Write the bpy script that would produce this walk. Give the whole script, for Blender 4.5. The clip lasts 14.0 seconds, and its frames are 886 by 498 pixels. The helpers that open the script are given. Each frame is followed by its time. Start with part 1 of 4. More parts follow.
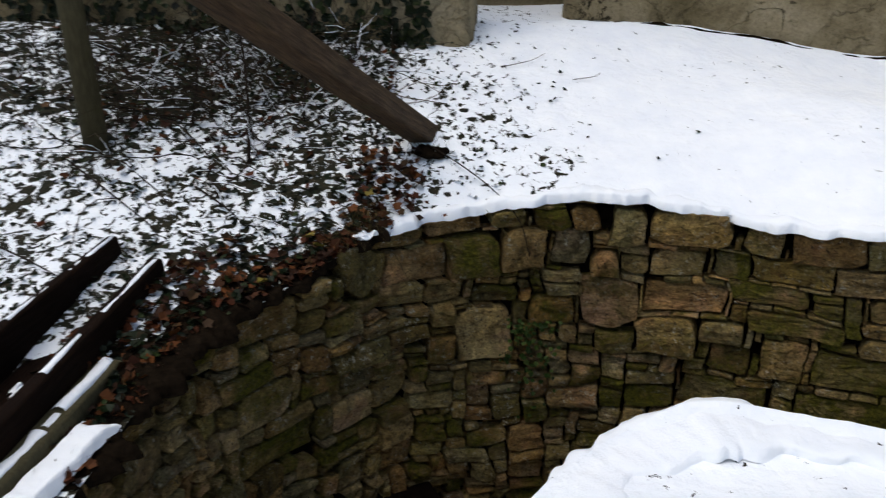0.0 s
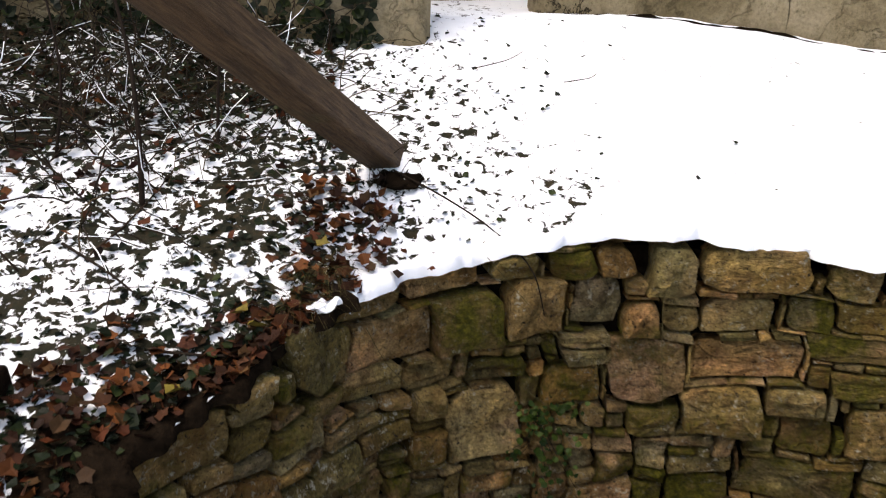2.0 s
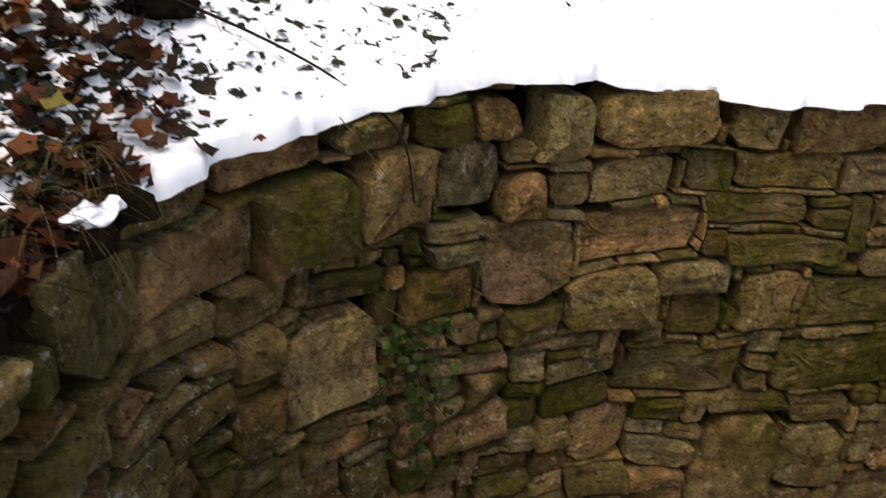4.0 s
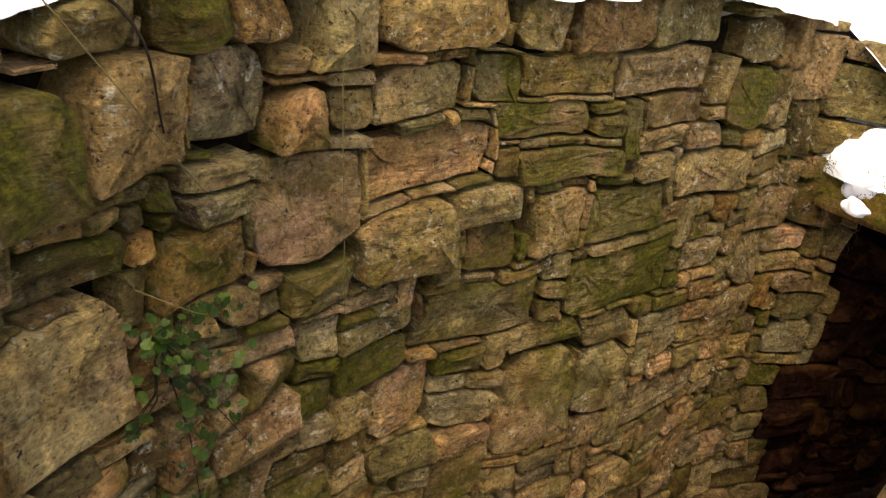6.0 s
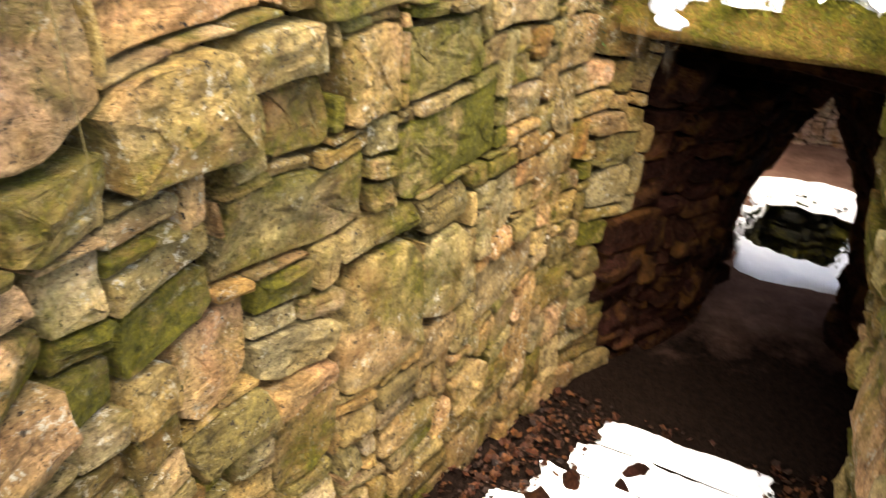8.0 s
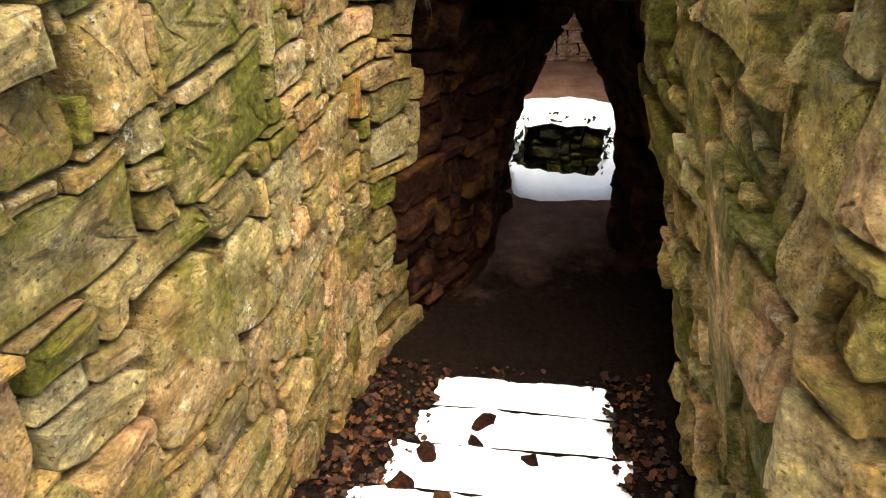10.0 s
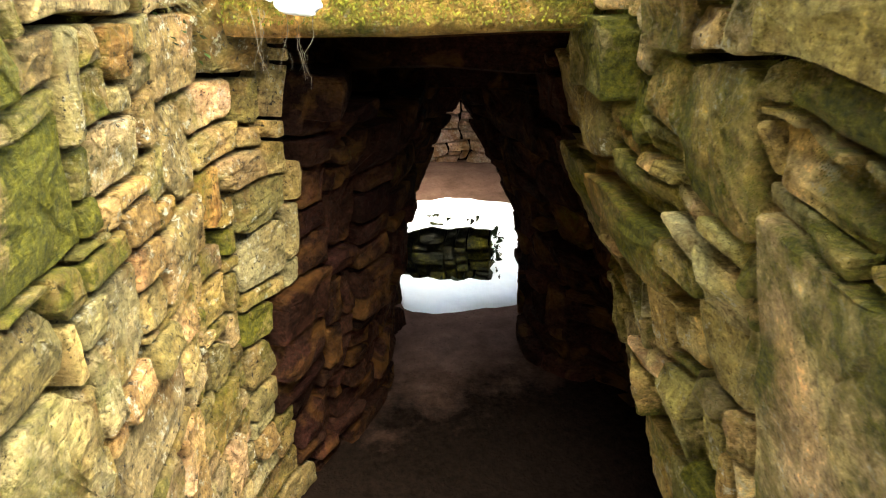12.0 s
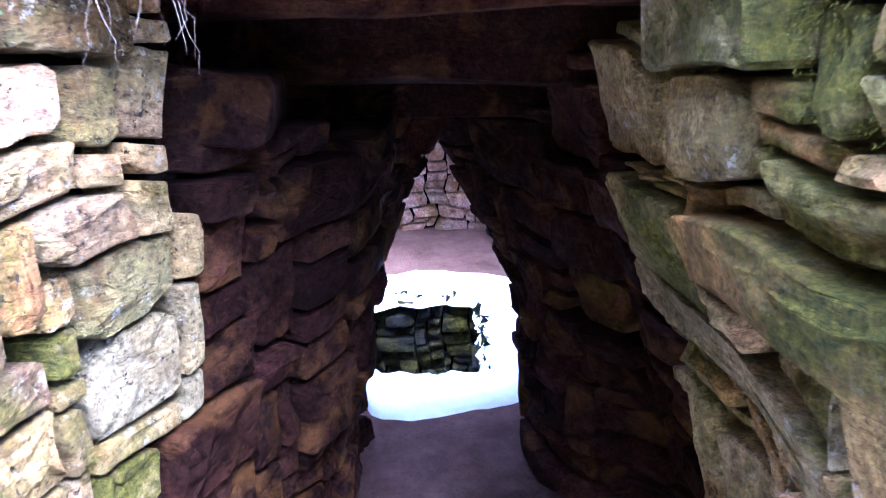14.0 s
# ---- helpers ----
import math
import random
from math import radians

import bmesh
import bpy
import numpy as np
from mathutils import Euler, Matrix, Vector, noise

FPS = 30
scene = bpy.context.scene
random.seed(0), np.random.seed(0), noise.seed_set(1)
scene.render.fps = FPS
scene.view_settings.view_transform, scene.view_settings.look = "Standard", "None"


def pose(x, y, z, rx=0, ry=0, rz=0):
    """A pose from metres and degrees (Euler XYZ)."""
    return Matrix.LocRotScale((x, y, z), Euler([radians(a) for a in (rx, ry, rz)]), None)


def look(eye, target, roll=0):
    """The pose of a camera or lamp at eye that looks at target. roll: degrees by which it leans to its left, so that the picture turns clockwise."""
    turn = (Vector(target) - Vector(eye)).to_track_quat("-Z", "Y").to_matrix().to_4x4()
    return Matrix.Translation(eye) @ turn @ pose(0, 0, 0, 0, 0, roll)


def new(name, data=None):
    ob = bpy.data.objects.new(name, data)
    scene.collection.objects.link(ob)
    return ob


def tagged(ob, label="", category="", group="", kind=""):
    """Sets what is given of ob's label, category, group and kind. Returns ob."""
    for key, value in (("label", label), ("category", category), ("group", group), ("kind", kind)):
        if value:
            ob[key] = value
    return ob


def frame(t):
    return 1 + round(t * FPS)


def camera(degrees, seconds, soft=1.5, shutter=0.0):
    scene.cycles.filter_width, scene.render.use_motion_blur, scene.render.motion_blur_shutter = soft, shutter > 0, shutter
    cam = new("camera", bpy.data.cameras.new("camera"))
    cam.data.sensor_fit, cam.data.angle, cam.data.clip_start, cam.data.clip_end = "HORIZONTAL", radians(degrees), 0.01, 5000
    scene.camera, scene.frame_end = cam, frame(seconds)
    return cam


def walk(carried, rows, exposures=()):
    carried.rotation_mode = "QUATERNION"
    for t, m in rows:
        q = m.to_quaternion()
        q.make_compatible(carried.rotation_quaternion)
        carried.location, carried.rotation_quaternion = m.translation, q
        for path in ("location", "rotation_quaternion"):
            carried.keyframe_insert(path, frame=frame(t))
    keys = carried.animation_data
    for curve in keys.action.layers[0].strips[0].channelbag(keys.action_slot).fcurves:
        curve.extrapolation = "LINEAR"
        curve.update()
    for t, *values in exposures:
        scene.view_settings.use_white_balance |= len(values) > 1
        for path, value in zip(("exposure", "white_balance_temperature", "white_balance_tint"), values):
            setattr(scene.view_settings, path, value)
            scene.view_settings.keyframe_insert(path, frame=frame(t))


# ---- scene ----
cam = camera(58.6, 14.0, soft=1.1, shutter=0.3)
METRES, EYE, TILT, LEAN, TURN = 5.5, 1.5, -20.0, 0.0, 0.0
ROWS = [
    (0.0, 0.0, 0.0, 0.0, 0.0, 0.0, -0.0),
    (0.5, -0.0129, 0.0411, 0.0116, -5.59, -2.04, 1.18),
    (1.0, -0.0199, 0.1018, 0.0289, -3.59, -3.97, -0.24),
    (1.5, -0.0261, 0.1395, 0.0307, -4.05, -0.94, -1.07),
    (2.0, -0.0517, 0.1984, 0.0268, -7.14, 1.62, 2.92),
    (2.5, -0.0756, 0.2533, 0.037, -8.92, 3.38, 2.29),
    (3.0, -0.0896, 0.3027, 0.0435, -11.63, -0.01, 2.59),
    (3.5, -0.0964, 0.3586, 0.0313, -23.25, 1.85, 8.46),
    (4.0, -0.0957, 0.3911, 0.0163, -31.49, -7.27, 7.6),
    (6.5, -0.0606, 0.519, -0.0148, -59.87, -13.81, 13.23),
    (7.0, -0.0331, 0.5451, -0.0321, -62.55, -14.58, 14.76),
    (7.5, -0.0234, 0.5555, -0.0355, -66.85, -18.11, 15.4),
    (8.0, -0.0069, 0.578, -0.0451, -77.74, -23.84, 17.41),
    (8.5, 0.0057, 0.6009, -0.0431, -91.64, -31.66, 19.6),
    (11.0, 0.0826, 0.611, -0.0663, -108.27, -33.96, 19.98),
    (11.5, 0.1199, 0.6191, -0.0841, -116.35, -33.89, 19.18),
    (12.0, 0.1482, 0.6221, -0.0959, -111.98, -30.24, 19.57),
    (12.5, 0.1861, 0.6173, -0.1158, -115.49, -31.36, 19.68),
    (13.0, 0.2294, 0.6231, -0.1307, -118.67, -25.58, 18.12),
    (13.5, 0.2584, 0.6157, -0.1485, -115.42, -24.18, 17.84),
    (14.0, 0.2947, 0.6016, -0.1617, -115.92, -26.15, 20.04),
]
EXPOSURES = [(0.0, -0.02, 6350, 6), (1.2, 0.15, 6500, 8), (2.0, 0.9, 7000, 12), (4.0, 0.68, 7100, 13), (6.3, 2.0, 7700, 13), (7.5, 3.17, 7400, 11), (8.5, 3.2, 7100, 8), (11.0, 3.4, 7100, 0), (12.5, 4.0, 6700, -6), (13.2, 4.1, 5200, 4), (14.0, 5.05, 4200, 30)]
walk(cam, [(t, pose(0, 0, EYE, TILT, LEAN, TURN) @ pose(METRES * x, METRES * y, METRES * z, 90 + pitch, roll, yaw)) for t, x, y, z, yaw, pitch, roll in ROWS], EXPOSURES)

# ---- light: a flat overcast winter sky ----
SUN_ELEVATION, SUN_ROTATION = 68.0, 250.0
world = bpy.data.worlds.new("winter_sky")
scene.world = world
world.use_nodes = True
wn = world.node_tree
sky = wn.nodes.new("ShaderNodeTexSky")
sky.sky_type = "NISHITA"
sky.sun_disc = False
sky.sun_elevation, sky.sun_rotation = radians(SUN_ELEVATION), radians(SUN_ROTATION)
sky.air_density, sky.dust_density, sky.ozone_density = 1.0, 4.0, 0.6
background = wn.nodes["Background"]
background.inputs["Strength"].default_value = 0.15
wn.links.new(sky.outputs["Color"], background.inputs["Color"])
sun_data = bpy.data.lights.new("sun", "SUN")
sun_data.energy, sun_data.angle, sun_data.color = 1.0, radians(60), (1.0, 0.97, 0.92)
sun = new("sun", sun_data)
azimuth, elevation = radians(SUN_ROTATION), radians(SUN_ELEVATION)
sun_from = Vector((math.sin(azimuth) * math.cos(elevation), math.cos(azimuth) * math.cos(elevation), math.sin(elevation)))
sun.matrix_world = look(sun_from * 30, (0, 0, 0))


# ---- materials ----
def material(name, base=(0.5, 0.5, 0.5), roughness=0.8, gloss=0.12):
    m = bpy.data.materials.new(name)
    m.use_nodes = True
    shader = m.node_tree.nodes["Principled BSDF"]
    shader.inputs["Base Color"].default_value = (*base, 1)
    shader.inputs["Roughness"].default_value = roughness
    shader.inputs["Specular IOR Level"].default_value = gloss
    return m, m.node_tree, shader


def node(tree, kind, **sockets):
    n = tree.nodes.new(kind)
    for key, value in sockets.items():
        n.inputs[key.replace("_", " ")].default_value = value
    return n


def place(tree):
    return tree.nodes.new("ShaderNodeNewGeometry").outputs["Position"]


def noise_of(tree, scale, detail=5.0, rough=0.6, where=None, distortion=0.0):
    n = node(tree, "ShaderNodeTexNoise", Scale=scale, Detail=detail, Roughness=rough, Distortion=distortion)
    tree.links.new(where or place(tree), n.inputs["Vector"])
    return n.outputs["Fac"]


def ramp(tree, fac, stops):
    r = tree.nodes.new("ShaderNodeValToRGB")
    e = r.color_ramp.elements
    while len(e) < len(stops):
        e.new(0.5)
    for item, (at, colour) in zip(e, stops):
        item.position = at
        item.color = (*colour, 1) if len(colour) == 3 else colour
    tree.links.new(fac, r.inputs["Fac"])
    return r.outputs["Color"]


def mask(tree, fac, low, high):
    n = tree.nodes.new("ShaderNodeMapRange")
    n.inputs["From Min"].default_value, n.inputs["From Max"].default_value = low, high
    tree.links.new(fac, n.inputs["Value"])
    return n.outputs["Result"]


def mix(tree, fac, a, b, mode="MIX"):
    n = tree.nodes.new("ShaderNodeMix")
    n.data_type, n.blend_type = "RGBA", mode
    for key, value in ((0, fac), (6, a), (7, b)):
        if hasattr(value, "is_linked"):
            tree.links.new(value, n.inputs[key])
        else:
            n.inputs[key].default_value = value if key == 0 else (*value, 1)
    return n.outputs[2]


def math_of(tree, operation, a, b=0.5):
    n = tree.nodes.new("ShaderNodeMath")
    n.operation = operation
    for key, value in ((0, a), (1, b)):
        if hasattr(value, "is_linked"):
            tree.links.new(value, n.inputs[key])
        else:
            n.inputs[key].default_value = value
    return n.outputs[0]


def bump(tree, shader, height, strength=0.5, distance=0.01):
    n = node(tree, "ShaderNodeBump", Strength=strength, Distance=distance)
    tree.links.new(height, n.inputs["Height"])
    tree.links.new(n.outputs["Normal"], shader.inputs["Normal"])


def stone_material(name, tones, moss=0.5, joined=False, wet=0.78, rusty=0.75, lichen=1.0, spots=0.63):
    """Split sandstone: every stone has its own tone and its own stretch of clouds, rust, lichen crust and moss."""
    m, t, s = material(name, roughness=wet, gloss=0.15)
    if joined:
        pick = t.nodes.new("ShaderNodeNewGeometry").outputs["Random Per Island"]
    else:
        pick = t.nodes.new("ShaderNodeObjectInfo").outputs["Random"]
    own = t.nodes.new("ShaderNodeVectorMath")
    own.operation = "ADD"
    t.links.new(place(t), own.inputs[0])
    t.links.new(math_of(t, "MULTIPLY", pick, 41.0), own.inputs[1])
    own = own.outputs["Vector"]
    base = ramp(t, pick, [(i / max(1, len(tones) - 1), c) for i, c in enumerate(tones)])
    other = math_of(t, "FRACT", math_of(t, "MULTIPLY", pick, 13.7))
    third = math_of(t, "FRACT", math_of(t, "MULTIPLY", pick, 71.3))
    grain = noise_of(t, 85, 8, 0.74)
    cloud = noise_of(t, 7, 7, 0.64, own, 0.25)
    blotch = noise_of(t, 19, 8, 0.70, own, 0.1)
    base = mix(t, 0.8, base, ramp(t, third, [(0.0, (0.62, 0.60, 0.58)), (0.5, (1.0, 1.0, 1.0)), (1.0, (1.40, 1.42, 1.48))]), "MULTIPLY")
    base = mix(t, 1.0, base, ramp(t, cloud, [(0.30, (0.42, 0.38, 0.31)), (0.47, (0.95, 0.93, 0.90)), (0.56, (1.08, 1.06, 1.03)), (0.72, (1.55, 1.48, 1.38))]), "MULTIPLY")
    base = mix(t, 0.85, base, ramp(t, blotch, [(0.32, (0.24, 0.21, 0.17)), (0.43, (0.80, 0.78, 0.75)), (0.52, (1.02, 1.02, 1.02)), (0.66, (1.65, 1.60, 1.52))]), "MULTIPLY")
    ochre = mask(t, math_of(t, "ADD", noise_of(t, 3.4, 4, 0.55, own, 0.5), math_of(t, "MULTIPLY", third, 0.10)), 0.53, 0.68)
    rosy = mask(t, math_of(t, "ADD", noise_of(t, 2.9, 4, 0.55, own, 0.9), math_of(t, "MULTIPLY", other, 0.12)), 0.55, 0.68)
    base = mix(t, math_of(t, "MULTIPLY", ochre, 0.55 * rusty), base, mix(t, 1.0, base, (1.30, 0.98, 0.42), "MULTIPLY"))
    base = mix(t, math_of(t, "MULTIPLY", rosy, 0.8), base, mix(t, 1.0, base, (1.22, 1.06, 1.30), "MULTIPLY"))
    base = mix(t, 1.0, base, ramp(t, grain, [(0.34, (0.30, 0.28, 0.25)), (0.46, (0.92, 0.91, 0.90)), (0.55, (1.08, 1.08, 1.07)), (0.67, (1.75, 1.72, 1.66))]), "MULTIPLY")
    rust = mask(t, math_of(t, "ADD", noise_of(t, 6, 6, 0.62, own, 0.6), math_of(t, "MULTIPLY", other, 0.13)), 0.58, 0.74)
    base = mix(t, math_of(t, "MULTIPLY", rust, rusty), base, (0.22, 0.098, 0.022))
    crust = math_of(t, "MULTIPLY", mask(t, noise_of(t, 32, 7, 0.78), 0.56, 0.62), mask(t, noise_of(t, 4.5, 4, 0.6), 0.42, 0.58))
    base = mix(t, math_of(t, "MULTIPLY", crust, 0.75 * lichen), base, (0.52, 0.48, 0.36))
    base = mix(t, math_of(t, "MULTIPLY", mask(t, noise_of(t, 8, 7, 0.72, own, 0.2), 0.61, 0.70), 0.55 * lichen), base, (0.36, 0.29, 0.17))
    base = mix(t, mask(t, noise_of(t, 52, 6, 0.75), spots, spots + 0.05), base, (0.028, 0.021, 0.013))
    green = ramp(t, noise_of(t, 55, 7, 0.8), [(0.33, (0.020, 0.020, 0.002)), (0.5, (0.088, 0.080, 0.006)), (0.68, (0.20, 0.17, 0.014))])
    low = 0.675 - 0.24 * moss
    wide = math_of(t, "ADD", math_of(t, "MULTIPLY", noise_of(t, 2.3, 3, 0.55), 0.45), math_of(t, "MULTIPLY", noise_of(t, 6.0, 8, 0.76, own, 0.2), 0.55))
    amount = math_of(t, "ADD", wide, math_of(t, "MULTIPLY", math_of(t, "SUBTRACT", other, 0.5), 0.20))
    covered = mask(t, amount, low, low + 0.13)
    base = mix(t, covered, base, green)
    t.links.new(base, s.inputs["Base Color"])
    bed = node(t, "ShaderNodeMapping")
    bed.inputs["Scale"].default_value = (1.0, 1.0, 2.6)
    bed.inputs["Rotation"].default_value = (0.15, 0.1, 0.0)
    t.links.new(own, bed.inputs["Vector"])
    flaked = ramp(t, noise_of(t, 13, 8, 0.62, bed.outputs["Vector"], 0.25), [(0.30, (0, 0, 0)), (0.44, (0.42, 0.42, 0.42)), (0.47, (0.62, 0.62, 0.62)), (0.56, (0.70, 0.70, 0.70)), (0.585, (0.9, 0.9, 0.9)), (0.8, (1, 1, 1))])
    height = math_of(t, "ADD", math_of(t, "MULTIPLY", flaked, 0.75), math_of(t, "ADD", math_of(t, "MULTIPLY", grain, 0.42), math_of(t, "MULTIPLY", noise_of(t, 36, 8, 0.72, bed.outputs["Vector"]), 0.75)))
    height = math_of(t, "ADD", height, math_of(t, "MULTIPLY", math_of(t, "MULTIPLY", covered, noise_of(t, 90, 5, 0.7)), 0.55))
    bump(t, s, height, 1.0, 0.034)
    return m


TAN = [(0.115, 0.084, 0.024), (0.230, 0.170, 0.072), (0.160, 0.126, 0.052), (0.290, 0.225, 0.118), (0.200, 0.122, 0.038), (0.255, 0.178, 0.095), (0.160, 0.132, 0.046), (0.210, 0.178, 0.100), (0.105, 0.085, 0.025)]
# red-brown tones set below the stone's own, painting in the passage's shade
SHADED_RED = [(0.014, 0.006, 0.004), (0.032, 0.013, 0.008), (0.022, 0.010, 0.007), (0.040, 0.016, 0.010)]
PALE = [(1.95 * r, 1.92 * g, 1.55 * b) for r, g, b in TAN]
TAN = [(r * 1.26, g * 1.24, b * 1.11) for r, g, b in TAN]
STONE = stone_material("lichened_sandstone", TAN, 0.68, rusty=0.5, lichen=1.3, spots=0.585)
STONE_JOINED = stone_material("lichened_sandstone_far", TAN, 0.68, joined=True, rusty=0.5, lichen=1.3, spots=0.585)
MOSSY = stone_material("mossy_sandstone", PALE, 0.76, rusty=0.4)
MOSSY_JOINED = stone_material("mossy_sandstone_far", PALE, 0.72, joined=True, rusty=0.4)
SHADED_REDSTONE = stone_material("shaded_red_brown_stone", SHADED_RED, 0.15, lichen=0.0, rusty=0.4)
SHADED_REDSTONE_JOINED = stone_material("shaded_red_brown_stone_far", SHADED_RED, 0.15, joined=True, lichen=0.0, rusty=0.4)
CHAMBER = stone_material("dry_chamber_stone", [(0.24, 0.17, 0.115), (0.32, 0.235, 0.165), (0.27, 0.19, 0.13)], 0.05, joined=True)
for m in (SHADED_REDSTONE, SHADED_REDSTONE_JOINED):
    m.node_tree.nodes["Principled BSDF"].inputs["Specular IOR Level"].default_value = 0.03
# near-black green tones, the same for the whole pit lining
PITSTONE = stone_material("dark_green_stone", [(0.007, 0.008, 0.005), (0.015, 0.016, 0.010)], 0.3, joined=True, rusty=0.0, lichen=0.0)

SOIL, t, s = material("dark_soil", roughness=0.95, gloss=0.0)
t.links.new(ramp(t, noise_of(t, 30, 8, 0.7), [(0.3, (0.004, 0.003, 0.002)), (0.7, (0.016, 0.011, 0.007))]), s.inputs["Base Color"])
bump(t, s, noise_of(t, 40, 8), 0.8, 0.02)

EARTH, t, s = material("trodden_red_earth", roughness=0.95, gloss=0.0)
soft = ramp(t, noise_of(t, 5, 8, 0.7), [(0.3, (0.060, 0.031, 0.022)), (0.55, (0.105, 0.060, 0.045)), (0.75, (0.145, 0.090, 0.068))])
soft = mix(t, mask(t, noise_of(t, 60, 6, 0.7), 0.58, 0.68), soft, (0.05, 0.03, 0.022))
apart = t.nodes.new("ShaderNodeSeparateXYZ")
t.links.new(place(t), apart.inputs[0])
# passage shade painted into the earth colour: near-black towards the mouth
mouth_shade = mask(t, math_of(t, "ADD", apart.outputs["X"], math_of(t, "MULTIPLY", noise_of(t, 3.5, 6, 0.7), 1.2)), 4.55, 3.95)
soft = mix(t, mouth_shade, soft, ramp(t, noise_of(t, 34, 6, 0.7), [(0.35, (0.004, 0.0026, 0.002)), (0.7, (0.013, 0.008, 0.006))]))
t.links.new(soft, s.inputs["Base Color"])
bump(t, s, math_of(t, "ADD", noise_of(t, 9, 8), noise_of(t, 70, 6)), 0.7, 0.02)

SNOW, t, s = material("fresh_snow", roughness=0.65)
t.links.new(ramp(t, noise_of(t, 6, 6), [(0.3, (0.82, 0.85, 0.90)), (0.7, (0.90, 0.92, 0.94))]), s.inputs["Base Color"])
bump(t, s, math_of(t, "ADD", noise_of(t, 18, 6, 0.55), math_of(t, "MULTIPLY", noise_of(t, 160, 3), 0.2)), 0.35, 0.03)

# snow that lies thin on the ivy bank: litter shows through in ragged patches
BANK, t, s = material("snow_over_ivy_bank", roughness=0.75)
where = place(t)
apart = t.nodes.new("ShaderNodeSeparateXYZ")
t.links.new(where, apart.inputs[0])
west = mask(t, apart.outputs["X"], 1.0, -0.55)
holes = math_of(t, "ADD", noise_of(t, 21, 6, 0.62, distortion=0.5), math_of(t, "MULTIPLY", noise_of(t, 2.2, 3), 0.45))
under = math_of(t, "MULTIPLY", mask(t, apart.outputs["Y"], 4.15, 4.5), mask(t, apart.outputs["X"], -0.25, -0.6))
holes = math_of(t, "ADD", holes, math_of(t, "MULTIPLY", under, 0.05))
bare = mask(t, math_of(t, "ADD", holes, math_of(t, "MULTIPLY", west, 0.195)), 0.915, 0.945)
litter = ramp(t, noise_of(t, 28, 6, 0.7), [(0.35, (0.006, 0.008, 0.004)), (0.55, (0.018, 0.016, 0.008)), (0.7, (0.042, 0.026, 0.012))])
white = ramp(t, noise_of(t, 6, 6), [(0.3, (0.82, 0.85, 0.90)), (0.7, (0.90, 0.92, 0.94))])
t.links.new(mix(t, bare, white, litter), s.inputs["Base Color"])
bump(t, s, math_of(t, "ADD", math_of(t, "MULTIPLY", bare, -1.5), noise_of(t, 18, 6, 0.55)), 0.5, 0.03)

RENDER, t, s = material("old_lime_render", roughness=0.9)
lime = ramp(t, noise_of(t, 2.2, 8, 0.7, distortion=0.6), [(0.3, (0.10, 0.078, 0.038)), (0.47, (0.20, 0.16, 0.092)), (0.56, (0.245, 0.20, 0.122)), (0.72, (0.32, 0.27, 0.18))])
lime = mix(t, mask(t, noise_of(t, 9, 8, 0.75), 0.56, 0.70), lime, (0.085, 0.07, 0.032))
lime = mix(t, 0.6, lime, ramp(t, noise_of(t, 60, 7, 0.7), [(0.34, (0.5, 0.48, 0.44)), (0.5, (1, 1, 1)), (0.68, (1.3, 1.28, 1.22))]), "MULTIPLY")
cracked = math_of(t, "ABSOLUTE", math_of(t, "SUBTRACT", noise_of(t, 1.7, 6, 0.62, distortion=1.2), 0.5))
seldom = mask(t, noise_of(t, 1.3, 2, 0.5), 0.52, 0.60)
lime = mix(t, math_of(t, "MULTIPLY", mask(t, cracked, 0.010, 0.003), seldom), lime, (0.035, 0.028, 0.014))
t.links.new(lime, s.inputs["Base Color"])
bump(t, s, math_of(t, "ADD", noise_of(t, 14, 9, 0.7), mask(t, cracked, 0.0, 0.012)), 0.8, 0.02)


def wood_material(name, dark, light, along, green=1.0, gloss=0.12):
    m, t, s = material(name, roughness=0.75, gloss=gloss)
    coords = t.nodes.new("ShaderNodeTexCoord").outputs["Object"]
    stretch = node(t, "ShaderNodeMapping")
    stretch.inputs["Scale"].default_value = along
    t.links.new(coords, stretch.inputs["Vector"])
    fibre = noise_of(t, 14, 8, 0.7, stretch.outputs["Vector"])
    base = ramp(t, fibre, [(0.3, dark), (0.7, light)])
    base = mix(t, math_of(t, "MULTIPLY", mask(t, noise_of(t, 6, 6), 0.58, 0.7), green), base, (0.06, 0.055, 0.02))
    t.links.new(base, s.inputs["Base Color"])
    bump(t, s, fibre, 0.6, 0.01)
    return m


TIMBER = wood_material("weathered_dark_timber", (0.010, 0.006, 0.004), (0.105, 0.066, 0.034), (0.5, 5, 5), 0.3)
SLEEPER = wood_material("wet_black_timber", (0.003, 0.002, 0.0015), (0.015, 0.008, 0.005), (0.5, 6, 6), 0.0, 0.03)
POST = wood_material("greenish_post_wood", (0.03, 0.026, 0.012), (0.10, 0.085, 0.045), (12, 12, 1))


def leaf_material(name, tones, rough=0.5, joined=True):
    m, t, s = material(name, roughness=rough, gloss=0.12)
    pick = t.nodes.new("ShaderNodeNewGeometry").outputs["Random Per Island"]
    base = ramp(t, pick, [(i / max(1, len(tones) - 1), c) for i, c in enumerate(tones)])
    base = mix(t, 0.5, base, ramp(t, noise_of(t, 60, 4), [(0.3, (0.5, 0.5, 0.5)), (0.7, (1.3, 1.3, 1.3))]), "MULTIPLY")
    t.links.new(base, s.inputs["Base Color"])
    return m


